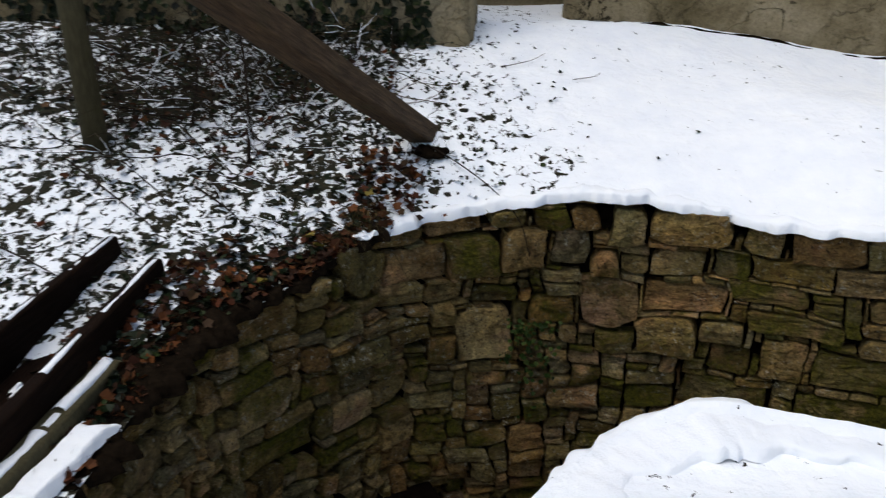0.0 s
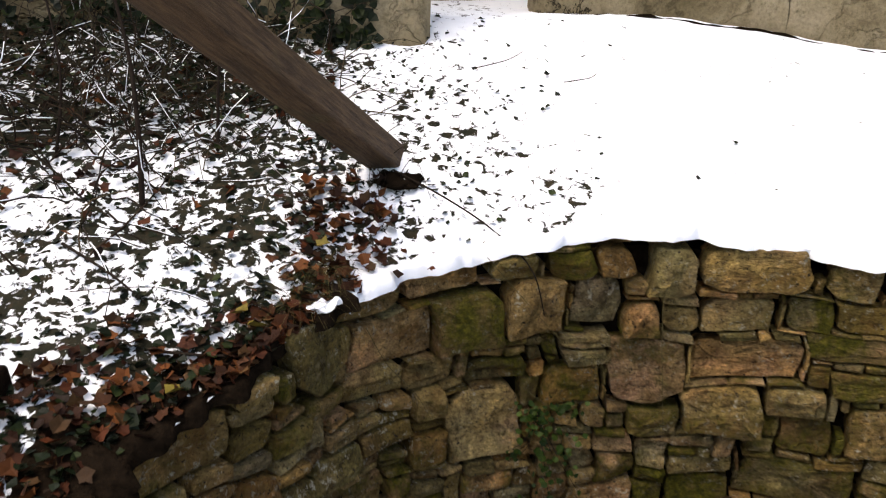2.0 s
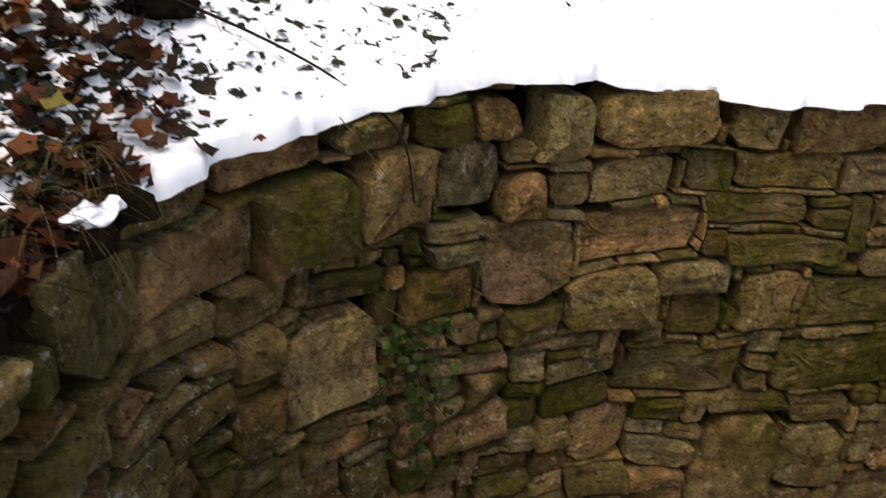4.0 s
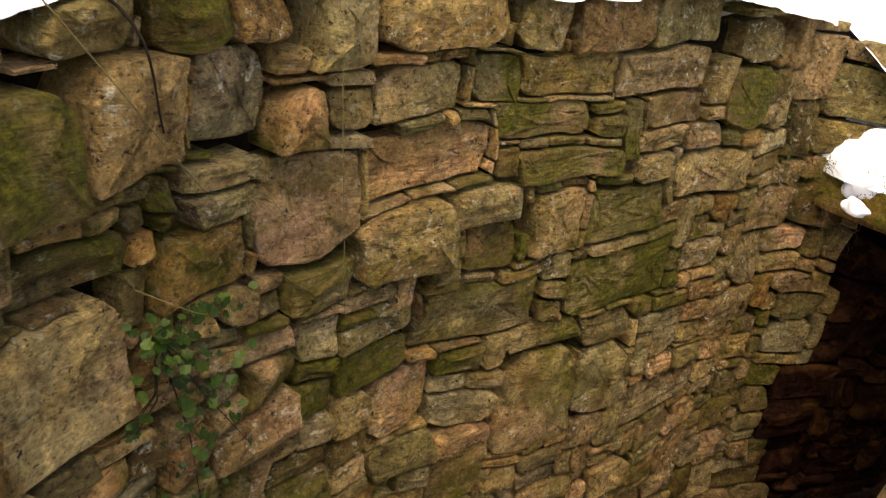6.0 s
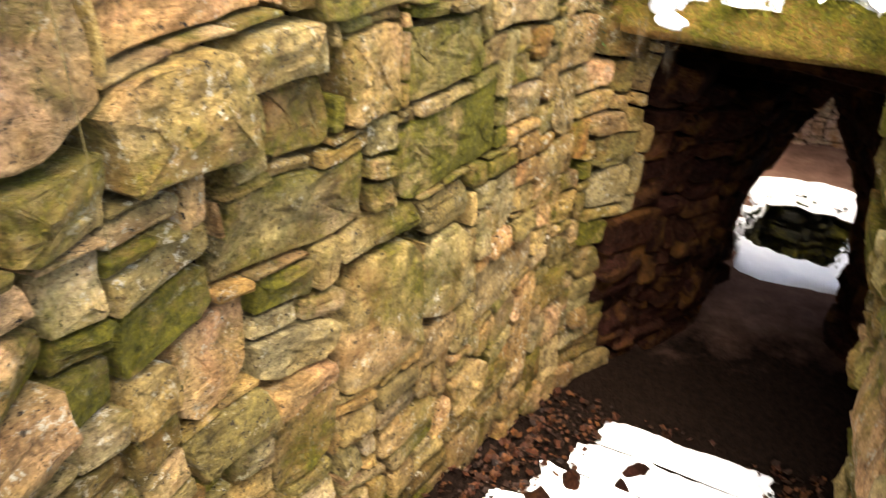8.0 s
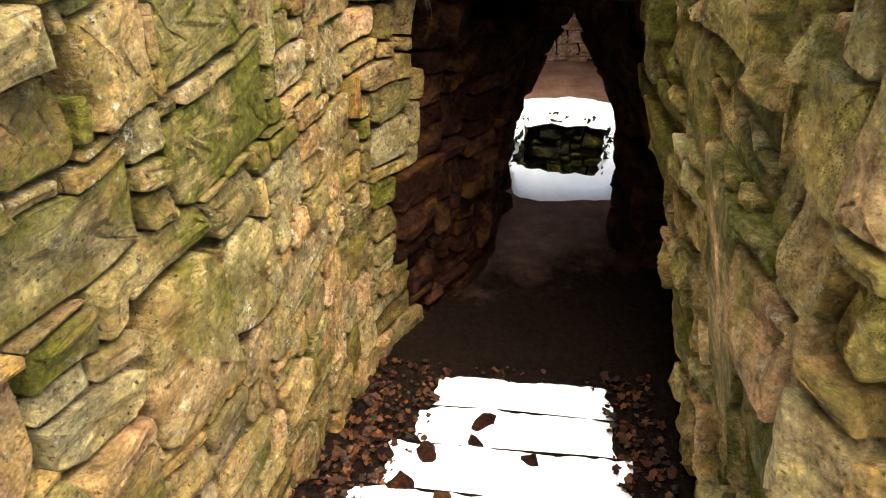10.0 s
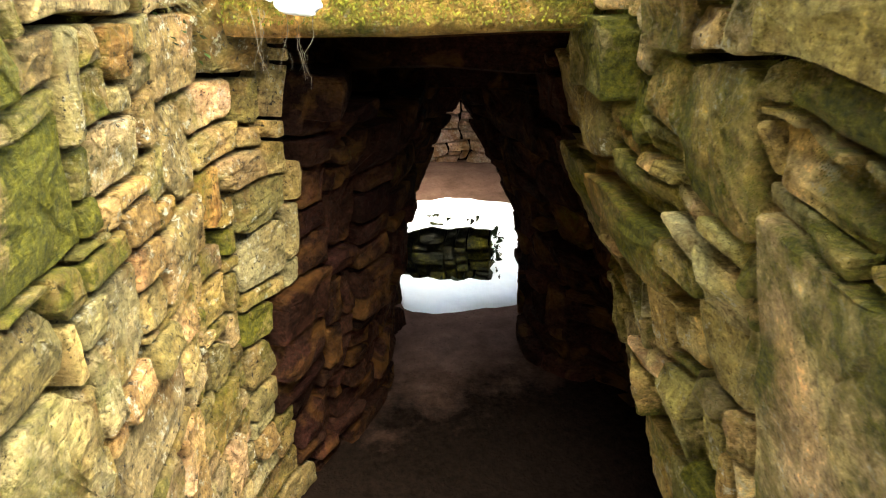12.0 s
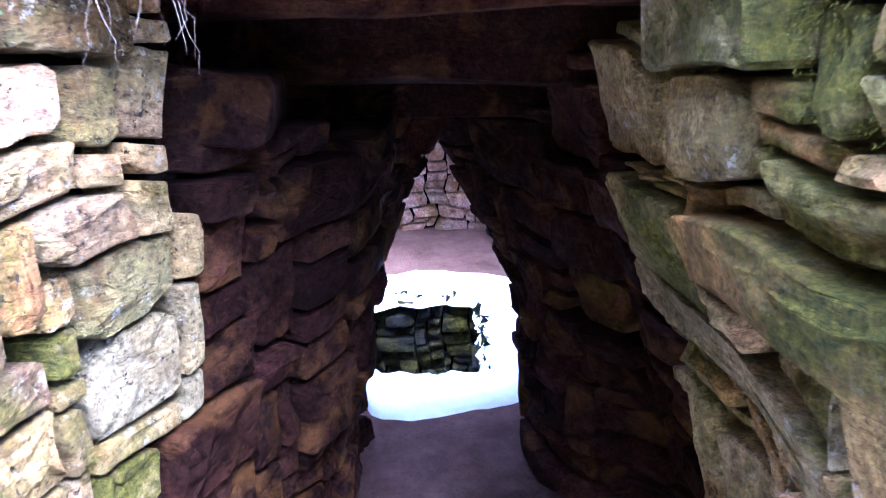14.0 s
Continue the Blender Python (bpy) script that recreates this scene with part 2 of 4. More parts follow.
IVY = leaf_material("dark_ivy_leaf", [(0.004, 0.006, 0.003), (0.008, 0.014, 0.004), (0.005, 0.008, 0.003), (0.022, 0.032, 0.007)])
HERB = leaf_material("green_herb_leaf", [(0.008, 0.017, 0.002), (0.022, 0.042, 0.005), (0.013, 0.028, 0.003), (0.050, 0.075, 0.012)])
DEAD = leaf_material("dead_brown_leaf", [(0.028, 0.009, 0.004), (0.075, 0.020, 0.006), (0.014, 0.007, 0.004), (0.12, 0.040, 0.010), (0.034, 0.012, 0.005), (0.010, 0.006, 0.004), (0.085, 0.042, 0.014)], 0.65)
WETLEAF = leaf_material("wet_brown_leaf", [(0.020, 0.008, 0.004), (0.045, 0.014, 0.006), (0.010, 0.005, 0.003), (0.085, 0.032, 0.010), (0.024, 0.010, 0.005), (0.007, 0.004, 0.003)], 0.6)
YELLOWLEAF = leaf_material("yellow_leaf", [(0.16, 0.12, 0.02), (0.12, 0.10, 0.02)], 0.6)
STRAW = leaf_material("dead_grass", [(0.07, 0.055, 0.016), (0.14, 0.105, 0.04), (0.05, 0.05, 0.014)], 0.7)
TWIG = leaf_material("brown_twig", [(0.012, 0.008, 0.005), (0.034, 0.021, 0.012), (0.009, 0.006, 0.004), (0.075, 0.055, 0.028)], 0.8)
ROOT = leaf_material("pale_root", [(0.13, 0.10, 0.065), (0.21, 0.17, 0.115)], 0.8)
MOSS = leaf_material("moss", [(0.045, 0.048, 0.004), (0.085, 0.082, 0.007), (0.15, 0.13, 0.012)], 0.95)


# ---- helpers for building ----
def mesh_of(name, verts, faces, mat, smooth=True):
    me = bpy.data.meshes.new(name)
    me.from_pydata(verts, [], faces)
    me.materials.append(mat)
    if smooth:
        me.polygons.foreach_set("use_smooth", [True] * len(me.polygons))
    me.update()
    return me


def thing(name, label="", category="", group="", kind="", at=(0, 0, 0)):
    ob = new(name)
    ob.location = at
    ob.empty_display_size = 0.1
    return tagged(ob, label, category, group, kind)


def part(name, data, parent, label=""):
    ob = new(name, data)
    ob.parent = parent
    ob.matrix_parent_inverse = Matrix.Translation(-Vector(parent.matrix_basis.translation)) if parent else Matrix()
    return tagged(ob, label)


def mesh_part(name, bm, mat, parent, label=""):
    me = bpy.data.meshes.new(name)
    bm.to_mesh(me)
    bm.free()
    me.materials.append(mat)
    me.polygons.foreach_set("use_smooth", [True] * len(me.polygons))
    return part(name, me, parent, label)


def smooth01(a, b, x):
    u = min(1.0, max(0.0, (x - a) / (b - a)))
    return u * u * (3 - 2 * u)


def fractal(x, y, z=0.0, scale=1.0):
    p = Vector((x * scale, y * scale, z * scale))
    return noise.noise(p) + 0.5 * noise.noise(p * 2.1) + 0.25 * noise.noise(p * 4.3)


class Line:
    """A smooth plan line through a few points, by length along it."""

    def __init__(self, points, steps=14):
        pts = [Vector(p) for p in points]
        pts = [2 * pts[0] - pts[1], *pts, 2 * pts[-1] - pts[-2]]
        self.p = []
        for a, b, c, d in zip(pts, pts[1:], pts[2:], pts[3:]):
            for k in range(steps):
                u = k / steps
                self.p.append(0.5 * (2 * b + (c - a) * u + (2 * a - 5 * b + 4 * c - d) * u * u + (3 * b - a - 3 * c + d) * u ** 3))
        self.p.append(pts[-2])
        self.s = [0.0]
        for a, b in zip(self.p, self.p[1:]):
            self.s.append(self.s[-1] + (b - a).length)
        self.length = self.s[-1]

    def at(self, s):
        s = min(self.length, max(0.0, s))
        lo = min(len(self.s) - 2, max(0, int(np.searchsorted(self.s, s)) - 1))
        u = (s - self.s[lo]) / max(1e-9, self.s[lo + 1] - self.s[lo])
        return self.p[lo].lerp(self.p[lo + 1], u)

    def along(self, s):
        return (self.at(s + 0.06) - self.at(s - 0.06)).normalized()

    def nearest(self, q):
        q = Vector(q)
        i = min(range(len(self.p)), key=lambda k: (self.p[k] - q).length_squared)
        return self.s[i]


# ---- the plan ----
FLOOR = -2.05
NORTH = Line([(-1.12, 0.9), (-1.1, 1.5), (-1.1, 2.0), (-1.03, 2.45), (-0.82, 2.88), (-0.47, 3.24), (-0.2, 3.5), (0.15, 3.65), (0.6, 3.69),
              (1.0, 3.63), (1.35, 3.51), (1.9, 3.27), (2.4, 3.08), (2.85, 2.93), (3.2, 2.68), (3.42, 2.42), (3.6, 2.26), (3.82, 2.18), (4.02, 2.14), (4.13, 2.10), (4.21, 2.01)])
SOUTH = Line([(4.07, 1.405), (3.92, 1.46), (3.7, 1.53), (3.45, 1.52), (3.2, 1.50), (2.7, 1.67), (2.3, 1.81), (1.6, 2.02), (1.2, 2.13), (0.85, 2.19), (0.52, 2.16), (0.32, 2.02), (0.2, 1.8), (0.16, 1.4), (0.15, 0.9)])
ENTRY_NORTH, ENTRY_SOUTH = NORTH.nearest((2.85, 2.93)), SOUTH.nearest((2.6, 1.75))
PATHLINE = Line([(-0.48, 0.9), (-0.5, 2.0), (-0.3, 2.6), (0.2, 2.95), (1.2, 2.86), (2.68, 2.42)])


def steps_z(s):
    """Height of the stepped path by length along it."""
    if s < 2.35:
        return -0.02 - 0.155 * math.floor(s / 0.294)
    return max(FLOOR, -1.262 - 0.0876 * (1 + math.floor((s - 2.35) / 0.285)))


def ground_z(x, y):
    """Height of the snow-covered ground above the passage."""
    north = smooth01(1.9, 2.6, y)
    z = north * (0.36 + 0.25 * (y - 3.45) if y < 3.45 else 0.36 + 0.42 * (y - 3.45))
    z += 0.09 * smooth01(1.2, 2.2, x) * smooth01(2.6, 3.2, y) - 0.27 * smooth01(0.9, 2.8, x) * smooth01(4.0, 5.0, y)
    z = 1.12 + 0.25 * (z - 1.12) if z > 1.12 else z
    z = min(z, 1.35)
    z -= 0.40 * math.exp(-((x - 2.95) / 0.35) ** 2 - ((y - 2.32) / 0.33) ** 2)
    z -= 0.06 * math.exp(-((x + 0.72) / 0.38) ** 2 - ((y - 2.98) / 0.42) ** 2)
    z -= 0.055 * math.exp(-((x - 0.1) / 0.45) ** 2 - ((y - 3.6) / 0.3) ** 2)
    z += 0.018 * fractal(x, y, 0, 2.2) + 0.007 * fractal(x, y, 3, 9)
    return z


# ---- dry-stone masonry ----
def pack(length, low, high, rng, sizes, kept=(), coarse=99.0):
    """Fills the wall's face with upright rectangles of many sizes, with no straight joints."""
    cell = 0.02
    nx, ny = int(length / cell), int((high - low) / cell)
    taken = np.zeros((nx, ny), bool)
    out = []
    for s0, s1, z0, z1 in kept:
        a, b, c, d = [int(round(v)) for v in (s0 / cell, s1 / cell, (z0 - low) / cell, (z1 - low) / cell)]
        taken[max(0, a):b, max(0, c):d] = True
        out.append((s0, s1, z0, z1))
    for j in range(ny):
        i = 0
        while i < nx:
            if taken[i, j]:
                i += 1
                continue
            run = 1
            while i + run < nx and not taken[i + run, j]:
                run += 1
            u, w, h = rng.random(), 0, 0
            for share, wa, wb, ha, hb in sizes:
                if u < share:
                    w, h = rng.uniform(wa, wb), rng.uniform(ha, hb)
                    break
                u -= share
            if i * cell > coarse:
                w, h = 1.15 * w, 1.35 * h
            w, h = max(3, int(w / cell)), max(2, int(h / cell))
            if run < w + 4:
                w = run
            rise = 1
            while rise < h and j + rise < ny and not taken[i:i + w, j + rise].any():
                rise += 1
            if w > 2.6 * rise + 3 and w > 8:
                w = max(4, w // 2)
            taken[i:i + w, j:j + rise] = True
            out.append((i * cell, (i + w) * cell, low + j * cell, low + (j + rise) * cell))
            i += w
    return out


def stone_shape(rect, spot, rng, proud=0.045, worn_by=0.007):
    """One rough-split stone: a broken outline with knocked-off corners, a worn arris and a nearly flat, uneven face. spot(s, z, o) lays it on the wall."""
    s0, s1, z0, z1 = rect
    cs, cz, hs, hz = (s0 + s1) / 2, (z0 + z1) / 2, (s1 - s0) / 2 - 0.0055, (z1 - z0) / 2 - 0.005
    small = min(hs, hz)
    lift = rng.uniform(-0.8, 1.0) * proud * min(1.0, hs / 0.08, hz / 0.045)
    tip_s, tip_z = rng.uniform(-1, 1) * 0.3 * proud, rng.uniform(-1, 1) * 0.3 * proud
    full = []
    for cx, cy in ((-1, -1), (1, -1), (1, 1), (-1, 1)):
        cut = rng.choice((0.06, 0.1, 0.18, 0.32, 0.6)) * small
        ks, kz = hs - cut * rng.uniform(0.7, 1.7), hz - cut * rng.uniform(0.5, 1.1)
        round_by = rng.uniform(0.0, 0.6)
        arc = []
        for u in (0.0, 0.35, 0.7, 1.0):
            a = u * math.pi / 2
            arc.append((cx * (ks + (hs - ks) * (round_by * math.cos(a) + (1 - round_by) * (1 - u))), cy * (kz + (hz - kz) * (round_by * math.sin(a) + (1 - round_by) * u))))
        full += arc if cx * cy > 0 else arc[::-1]
    outline = []
    for (a, c), (a2, c2) in zip(full, full[1:] + full[:1]):
        outline.append((a, c))
        n = int(math.hypot(a2 - a, c2 - c) / 0.045)
        for k in range(1, min(n, 5) + 1):
            u = k / (min(n, 5) + 1)
            outline.append((a + (a2 - a) * u, c + (c2 - c) * u))
    chip = min(0.006, 0.07 * small)
    wedge, slant = rng.uniform(-0.10, 0.06), rng.uniform(-0.12, 0.12) * small
    full = [(a * (1 + wedge * max(0.0, c / hz)) + slant * c / hz - rng.random() * chip * a / hs, c - rng.random() * chip * c / hz) for a, c in outline]
    n = len(full)
    verts, faces = [], []
    worn = min(worn_by, 0.4 * small)
    rough = min(0.0055, 0.09 * small)
    ridge = rng.uniform(-0.4, 1.0) * min(0.016, 0.18 * small)
    for inset, out in ((0.0, -0.12), (0.0, -worn), (0.3 * worn, -0.3 * worn), (worn, 0.0), (0.36 * small + worn, 0.6 * ridge), (0.72 * small, ridge)):
        for a, c in full:
            ka, kc = max(0.12, 1 - inset / max(0.004, hs)), max(0.12, 1 - inset / max(0.004, hz))
            o = out
            if out > -0.1:
                o += lift + tip_s * a / max(hs, 0.03) + tip_z * c / max(hz, 0.03)
            if inset >= worn:
                o += rng.uniform(-1, 1) * rough
            verts.append(spot(cs + a * ka, cz + c * kc, o))
    for ring in range(5):
        for k in range(n):
            faces.append((ring * n + k, ring * n + (k + 1) % n, ring * n + n + (k + 1) % n, ring * n + n + k))
    half = n // 2
    for k in range(half - 1):
        a, d = 5 * n + k, 5 * n + n - 1 - k
        faces.append((a, a + 1, d - 1, d))
    if n % 2:
        faces.append((5 * n + half - 1, 5 * n + half, 5 * n + half + 1))
    return verts, faces


class Joined:
    """Many small pieces gathered into one mesh."""

    def __init__(self):
        self.v, self.f = [], []

    def add(self, verts, faces):
        n = len(self.v)
        self.v.extend(verts)
        self.f.extend(tuple(i + n for i in f) for f in faces)

    def mesh(self, name, mat, smooth=True):
        return mesh_of(name, [tuple(v) for v in self.v], self.f, mat, smooth)


def straighten(s, z):
    """How far the wandering courses carry a point of the wall's face."""
    p = Vector((s * 1.9, z * 1.9, 5.0))
    return (0.03 * noise.noise(p) + 0.022 * noise.noise(p * 3.1), 0.045 * noise.noise(p + Vector((0, 0, 9))) + 0.018 * noise.noise(p * 2.9 + Vector((0, 0, 4))))


def wall_spot(line, lean, side):
    """Lays (s, z, o) on a wall along a plan line: o is out of the face, lean(s, z) how far the wall leans in."""
    def spot(s, z, o):
        ds, dz = straighten(s, z)
        ws = s + ds + 0.024 * noise.noise(Vector((s * 2.6, z * 10, 2.0))) + 0.004 * noise.noise(Vector((s * 19, z * 27, 6.0)))
        wz = z + dz + 0.015 * noise.noise(Vector((s * 4.2, z * 2.6, 3.0))) + 0.003 * noise.noise(Vector((s * 25, z * 19, 7.0)))
        p, d = line.at(ws), line.along(ws)
        out = Vector((d.y, -d.x)) * side
        reach = o + lean(s, z) + 0.03 * noise.noise(Vector((s * 1.3, z * 1.3, 1.0)))
        return (p.x + out.x * reach, p.y + out.y * reach, wz)
    return spot


def build_wall(setting, rects, spot, rng, mats, is_part, top, low, proud=lambda s: 0.034):
    """Stones of a wall: those for which is_part holds are objects, the rest one joined mesh."""
    rest = Joined()
    count = 0
    for s0, s1, z0, z1 in rects:
        crest = top((s0 + s1) / 2)
        crest -= straighten((s0 + s1) / 2, crest)[1] + 0.012
        if z0 > crest - 0.035 or z1 < low((s0 + s1) / 2):
            continue
        rect = (s0, s1, z0, min(z1, crest) if z1 < crest + 0.1 or z0 < crest - 0.1 else crest)
        if s1 - s0 < 0.10 and z1 > crest - 0.07:
            continue
        if (s1 - s0) * (z1 - z0) < 0.0045 and rng.random() < 0.10:
            continue
        shape = stone_shape(rect, spot, rng, proud((s0 + s1) / 2))
        if is_part(rect) and count < 300:
            part("stone", mesh_of("stone", shape[0], shape[1], mats(rect, False), False), setting)
            count += 1
        else:
            rest.add(*shape)
    if rest.v:
        tagged(part("small_stones", rest.mesh("small_stones", mats(None, True), False), setting), kind="stuff")


def backing(name, line, s_from, s_to, low, high, lean, side, mat, parent):
    """The earth core behind the stones, a thick curved slab."""
    verts, faces = [], []
    n = max(2, int((s_to - s_from) / 0.08))
    m = 14
    for k in range(n + 1):
        s = s_from + (s_to - s_from) * k / n
        p, d = line.at(s), line.along(s)
        out = Vector((d.y, -d.x)) * side
        top = high(s)
        for back in (0.085, 0.35):
            for j in range(m + 1):
                z = low + (top - low) * j / m
                reach = (lean(s, z) if back < 0.1 else min(0.0, lean(s, z))) - back
                verts.append((p.x + out.x * reach, p.y + out.y * reach, z))
    row = 2 * (m + 1)
    for k in range(n):
        for j in range(m):
            a = k * row + j
            faces.append((a, a + 1, a + row + 1, a + row))
            b = a + m + 1
            faces.append((b, b + row, b + row + 1, b + 1))
        a = k * row + m
        faces.append((a, a + m + 1, a + row + m + 1, a + row))
    return part(name, mesh_of(name, verts, faces, mat, False), parent)


SIZES = [(0.26, 0.20, 0.38, 0.11, 0.19), (0.38, 0.15, 0.34, 0.07, 0.12), (0.18, 0.12, 0.30, 0.04, 0.07), (0.18, 0.05, 0.12, 0.035, 0.08)]


def top_north(s):
    p = NORTH.at(s)
    if s > ENTRY_NORTH + 0.27:
        return -0.5 - 0.25 * smooth01(2.9, 3.6, p.x)
    return ground_z(p.x, p.y) - 0.005


def lean_north(s, z):
    inside = smooth01(ENTRY_NORTH - 0.2, ENTRY_NORTH + 0.5, s)
    door = smooth01(NORTH.length - 0.5, NORTH.length - 0.1, s)
    return inside * 0.12 * max(0.0, z - FLOOR) ** 1.3 + door * 0.445 * max(0.0, z - FLOOR - 0.5) ** 1.1 - door * inside * 0.09 * max(0.0, z - FLOOR) ** 1.3


def top_south(s):
    p = SOUTH.at(s)
    if s < ENTRY_SOUTH - 0.05:
        return -0.5 - 0.25 * smooth01(2.9, 3.6, p.x)
    return ground_z(p.x, p.y) - 0.03


def lean_south(s, z):
    inside = 1 - smooth01(ENTRY_SOUTH - 0.3, ENTRY_SOUTH + 0.6, s)
    door = 1 - smooth01(0.1, 0.5, s)
    end = 1 - smooth01(ENTRY_SOUTH + 1.7, ENTRY_SOUTH + 2.3, s)
    h = max(0.0, z - FLOOR)
    under = (1 - smooth01(ENTRY_SOUTH + 0.0, ENTRY_SOUTH + 0.45, s)) * smooth01(0.55, 0.95, s)
    slim = 0.45 + 0.55 * smooth01(0.45, 0.95, s)
    return under * 0.19 * (min(1.0, h / 1.25) - 1.0) + 0.03 * (1 - under) * end * min(1.0, h) + (0.003 + slim * (0.101 * end + 0.06 * inside) - 0.07 * door) * min(1.5, max(0.0, z - FLOOR)) ** 1.25 + 0.455 * door * max(0.0, z - FLOOR - 0.5) ** 1.1


def path_floor(p):
    """Height of the trodden way near a plan point."""
    return steps_z(PATHLINE.nearest(p))


rng = random.Random(11)
wall_north = thing("wall_north", "curved dry-stone retaining wall of mossy tan sandstone", "wall", kind="structure")
# the large stones that stand out, as (from, to, bottom, top) along the wall
TOP_COURSE = [(2.76, 3.04, 0.24, 0.35), (3.06, 3.34, 0.25, 0.36), (3.39, 3.57, 0.27, 0.37), (3.59, 3.77, 0.26, 0.38), (3.78, 3.94, 0.27, 0.38), (3.97, 4.15, 0.19, 0.38),
              (4.16, 4.55, 0.20, 0.385), (4.60, 4.77, 0.21, 0.38), (4.79, 5.09, 0.21, 0.36), (2.57, 2.80, 0.02, 0.29), (2.84, 3.14, 0.04, 0.23), (3.16, 3.42, 0.04, 0.25),
              (3.43, 3.68, 0.05, 0.26), (3.69, 3.87, 0.08, 0.26), (3.88, 4.03, 0.02, 0.17), (4.18, 4.45, 0.04, 0.19), (4.47, 4.63, 0.05, 0.20), (4.64, 5.00, 0.06, 0.20), (5.01, 5.40, 0.07, 0.21)]
MIDDLE_COURSE = [(2.80, 3.04, -0.10, 0.03), (3.05, 3.25, -0.08, 0.03), (3.08, 3.20, -0.22, -0.09), (3.30, 3.53, -0.13, -0.03), (3.21, 3.53, -0.44, -0.14), (3.58, 3.82, -0.26, -0.10),
                 (3.84, 4.13, -0.25, 0.01), (4.15, 4.54, -0.14, 0.03), (4.56, 4.92, -0.08, 0.05), (4.66, 5.09, -0.20, -0.09), (5.17, 5.44, -0.06, 0.06), (3.93, 4.12, -0.41, -0.27),
                 (4.13, 4.42, -0.35, -0.15), (4.43, 4.65, -0.26, -0.15), (4.49, 4.69, -0.41, -0.27), (4.73, 4.94, -0.40, -0.21), (4.96, 5.33, -0.39, -0.22), (5.36, 5.80, -0.33, -0.16), (3.75, 3.84, -0.36, -0.27)]
LOW_COURSE = [(4.37, 4.79, -0.67, -0.46), (4.92, 5.43, -0.66, -0.43), (4.23, 4.46, -0.91, -0.70), (4.70, 5.00, -1.12, -0.76), (5.02, 5.29, -1.09, -0.80), (5.73, 6.03, -0.94, -0.77),
              (5.31, 5.75, -1.22, -1.04), (4.23, 4.48, -1.05, -0.93), (4.46, 4.68, -1.31, -1.06)]
BIG_STONES = TOP_COURSE + MIDDLE_COURSE + LOW_COURSE
BIG_STONES = [(a - straighten(a, c)[0], b - straighten(a, c)[0], c - straighten(b, d)[1], d - straighten(b, d)[1]) for a, b, c, d in BIG_STONES]
MOUTH = ENTRY_NORTH + 0.32
north_rects = pack(NORTH.length, FLOOR - 0.1, 0.62, rng, SIZES, BIG_STONES, 5.0)
north_spot = wall_spot(NORTH, lean_north, 1)
turn_rng = random.Random(4)
# stones from the mouth inward take the tones with shade painted in
within = [(r[0] + r[1]) / 2 > MOUTH + turn_rng.uniform(-0.05, 0.05) or r[1] > MOUTH + 0.11 for r in north_rects]
build_wall(wall_north, [r for r, w in zip(north_rects, within) if not w], north_spot, rng, lambda r, j: STONE_JOINED if j else STONE,
           lambda r: r[0] > 2.3 and (r[1] - r[0]) * (r[3] - r[2]) > 0.009, top_north, lambda s: path_floor(NORTH.at(s)) - 0.15, lambda s: 0.045 - 0.029 * smooth01(4.1, 5.2, s))
passage_north = thing("wall_passage_north", "inward-leaning red-brown stone wall of the passage, shade in its colour", "wall", kind="structure")
build_wall(passage_north, [r for r, w in zip(north_rects, within) if w], north_spot, rng, lambda r, j: SHADED_REDSTONE_JOINED if j else SHADED_REDSTONE,
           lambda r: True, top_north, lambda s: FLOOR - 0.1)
backing("wall_core", NORTH, 0.0, NORTH.length, FLOOR - 0.15, lambda s: top_north(s) - 0.09, lean_north, 1, SOIL, wall_north)

rng = random.Random(23)
wall_south = thing("wall_south", "moss-hung dry-stone wall of long sandstone slabs", "wall", kind="structure")
SLABS = [(0.42, 0.24, 0.46, 0.15, 0.25), (0.34, 0.18, 0.36, 0.08, 0.14), (0.24, 0.08, 0.2, 0.05, 0.1)]
BIG_SLABS = [(2.50, 2.90, -1.25, -0.58), (2.21, 2.49, -0.65, -0.38), (2.54, 2.98, -0.56, -0.47), (2.56, 2.94, -0.45, -0.37), (1.84, 2.18, -0.76, -0.67), (2.02, 2.19, -0.65, -0.56), (1.57, 2.16, -0.92, -0.78),
             (1.11, 1.95, -1.19, -1.05), (1.52, 1.80, -0.74, -0.58), (1.07, 1.48, -0.80, -0.57), (2.22, 2.46, -1.05, -0.87), (2.95, 3.20, -0.80, -0.62), (2.93, 3.25, -1.06, -0.83), (1.96, 2.19, -1.38, -1.22)]
BIG_SLABS = [(a - straighten(a, c)[0], b - straighten(a, c)[0], c - straighten(b, d)[1], d - straighten(b, d)[1]) for a, b, c, d in BIG_SLABS]
south_rects = pack(SOUTH.length, FLOOR - 0.1, 0.3, rng, SLABS, BIG_SLABS)
south_spot = wall_spot(SOUTH, lean_south, 1)
INNER = ENTRY_SOUTH - 0.5
build_wall(wall_south, [r for r in south_rects if r[0] >= INNER], south_spot, rng, lambda r, j: MOSSY_JOINED if j else MOSSY,
           lambda r: r[0] < ENTRY_SOUTH + 2.2, top_south, lambda s: path_floor(SOUTH.at(s)) - 0.15, lambda s: 0.055)
passage_south = thing("wall_passage_south", "inward-leaning red-brown stone wall of the passage, shade in its colour", "wall", kind="structure")
build_wall(passage_south, [r for r in south_rects if r[0] < INNER], south_spot, rng, lambda r, j: SHADED_REDSTONE_JOINED if j else SHADED_REDSTONE,
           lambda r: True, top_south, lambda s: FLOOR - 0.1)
backing("wall_core", SOUTH, 0.0, SOUTH.length, FLOOR - 0.15, lambda s: top_south(s) - 0.12, lean_south, 1, SOIL, wall_south)

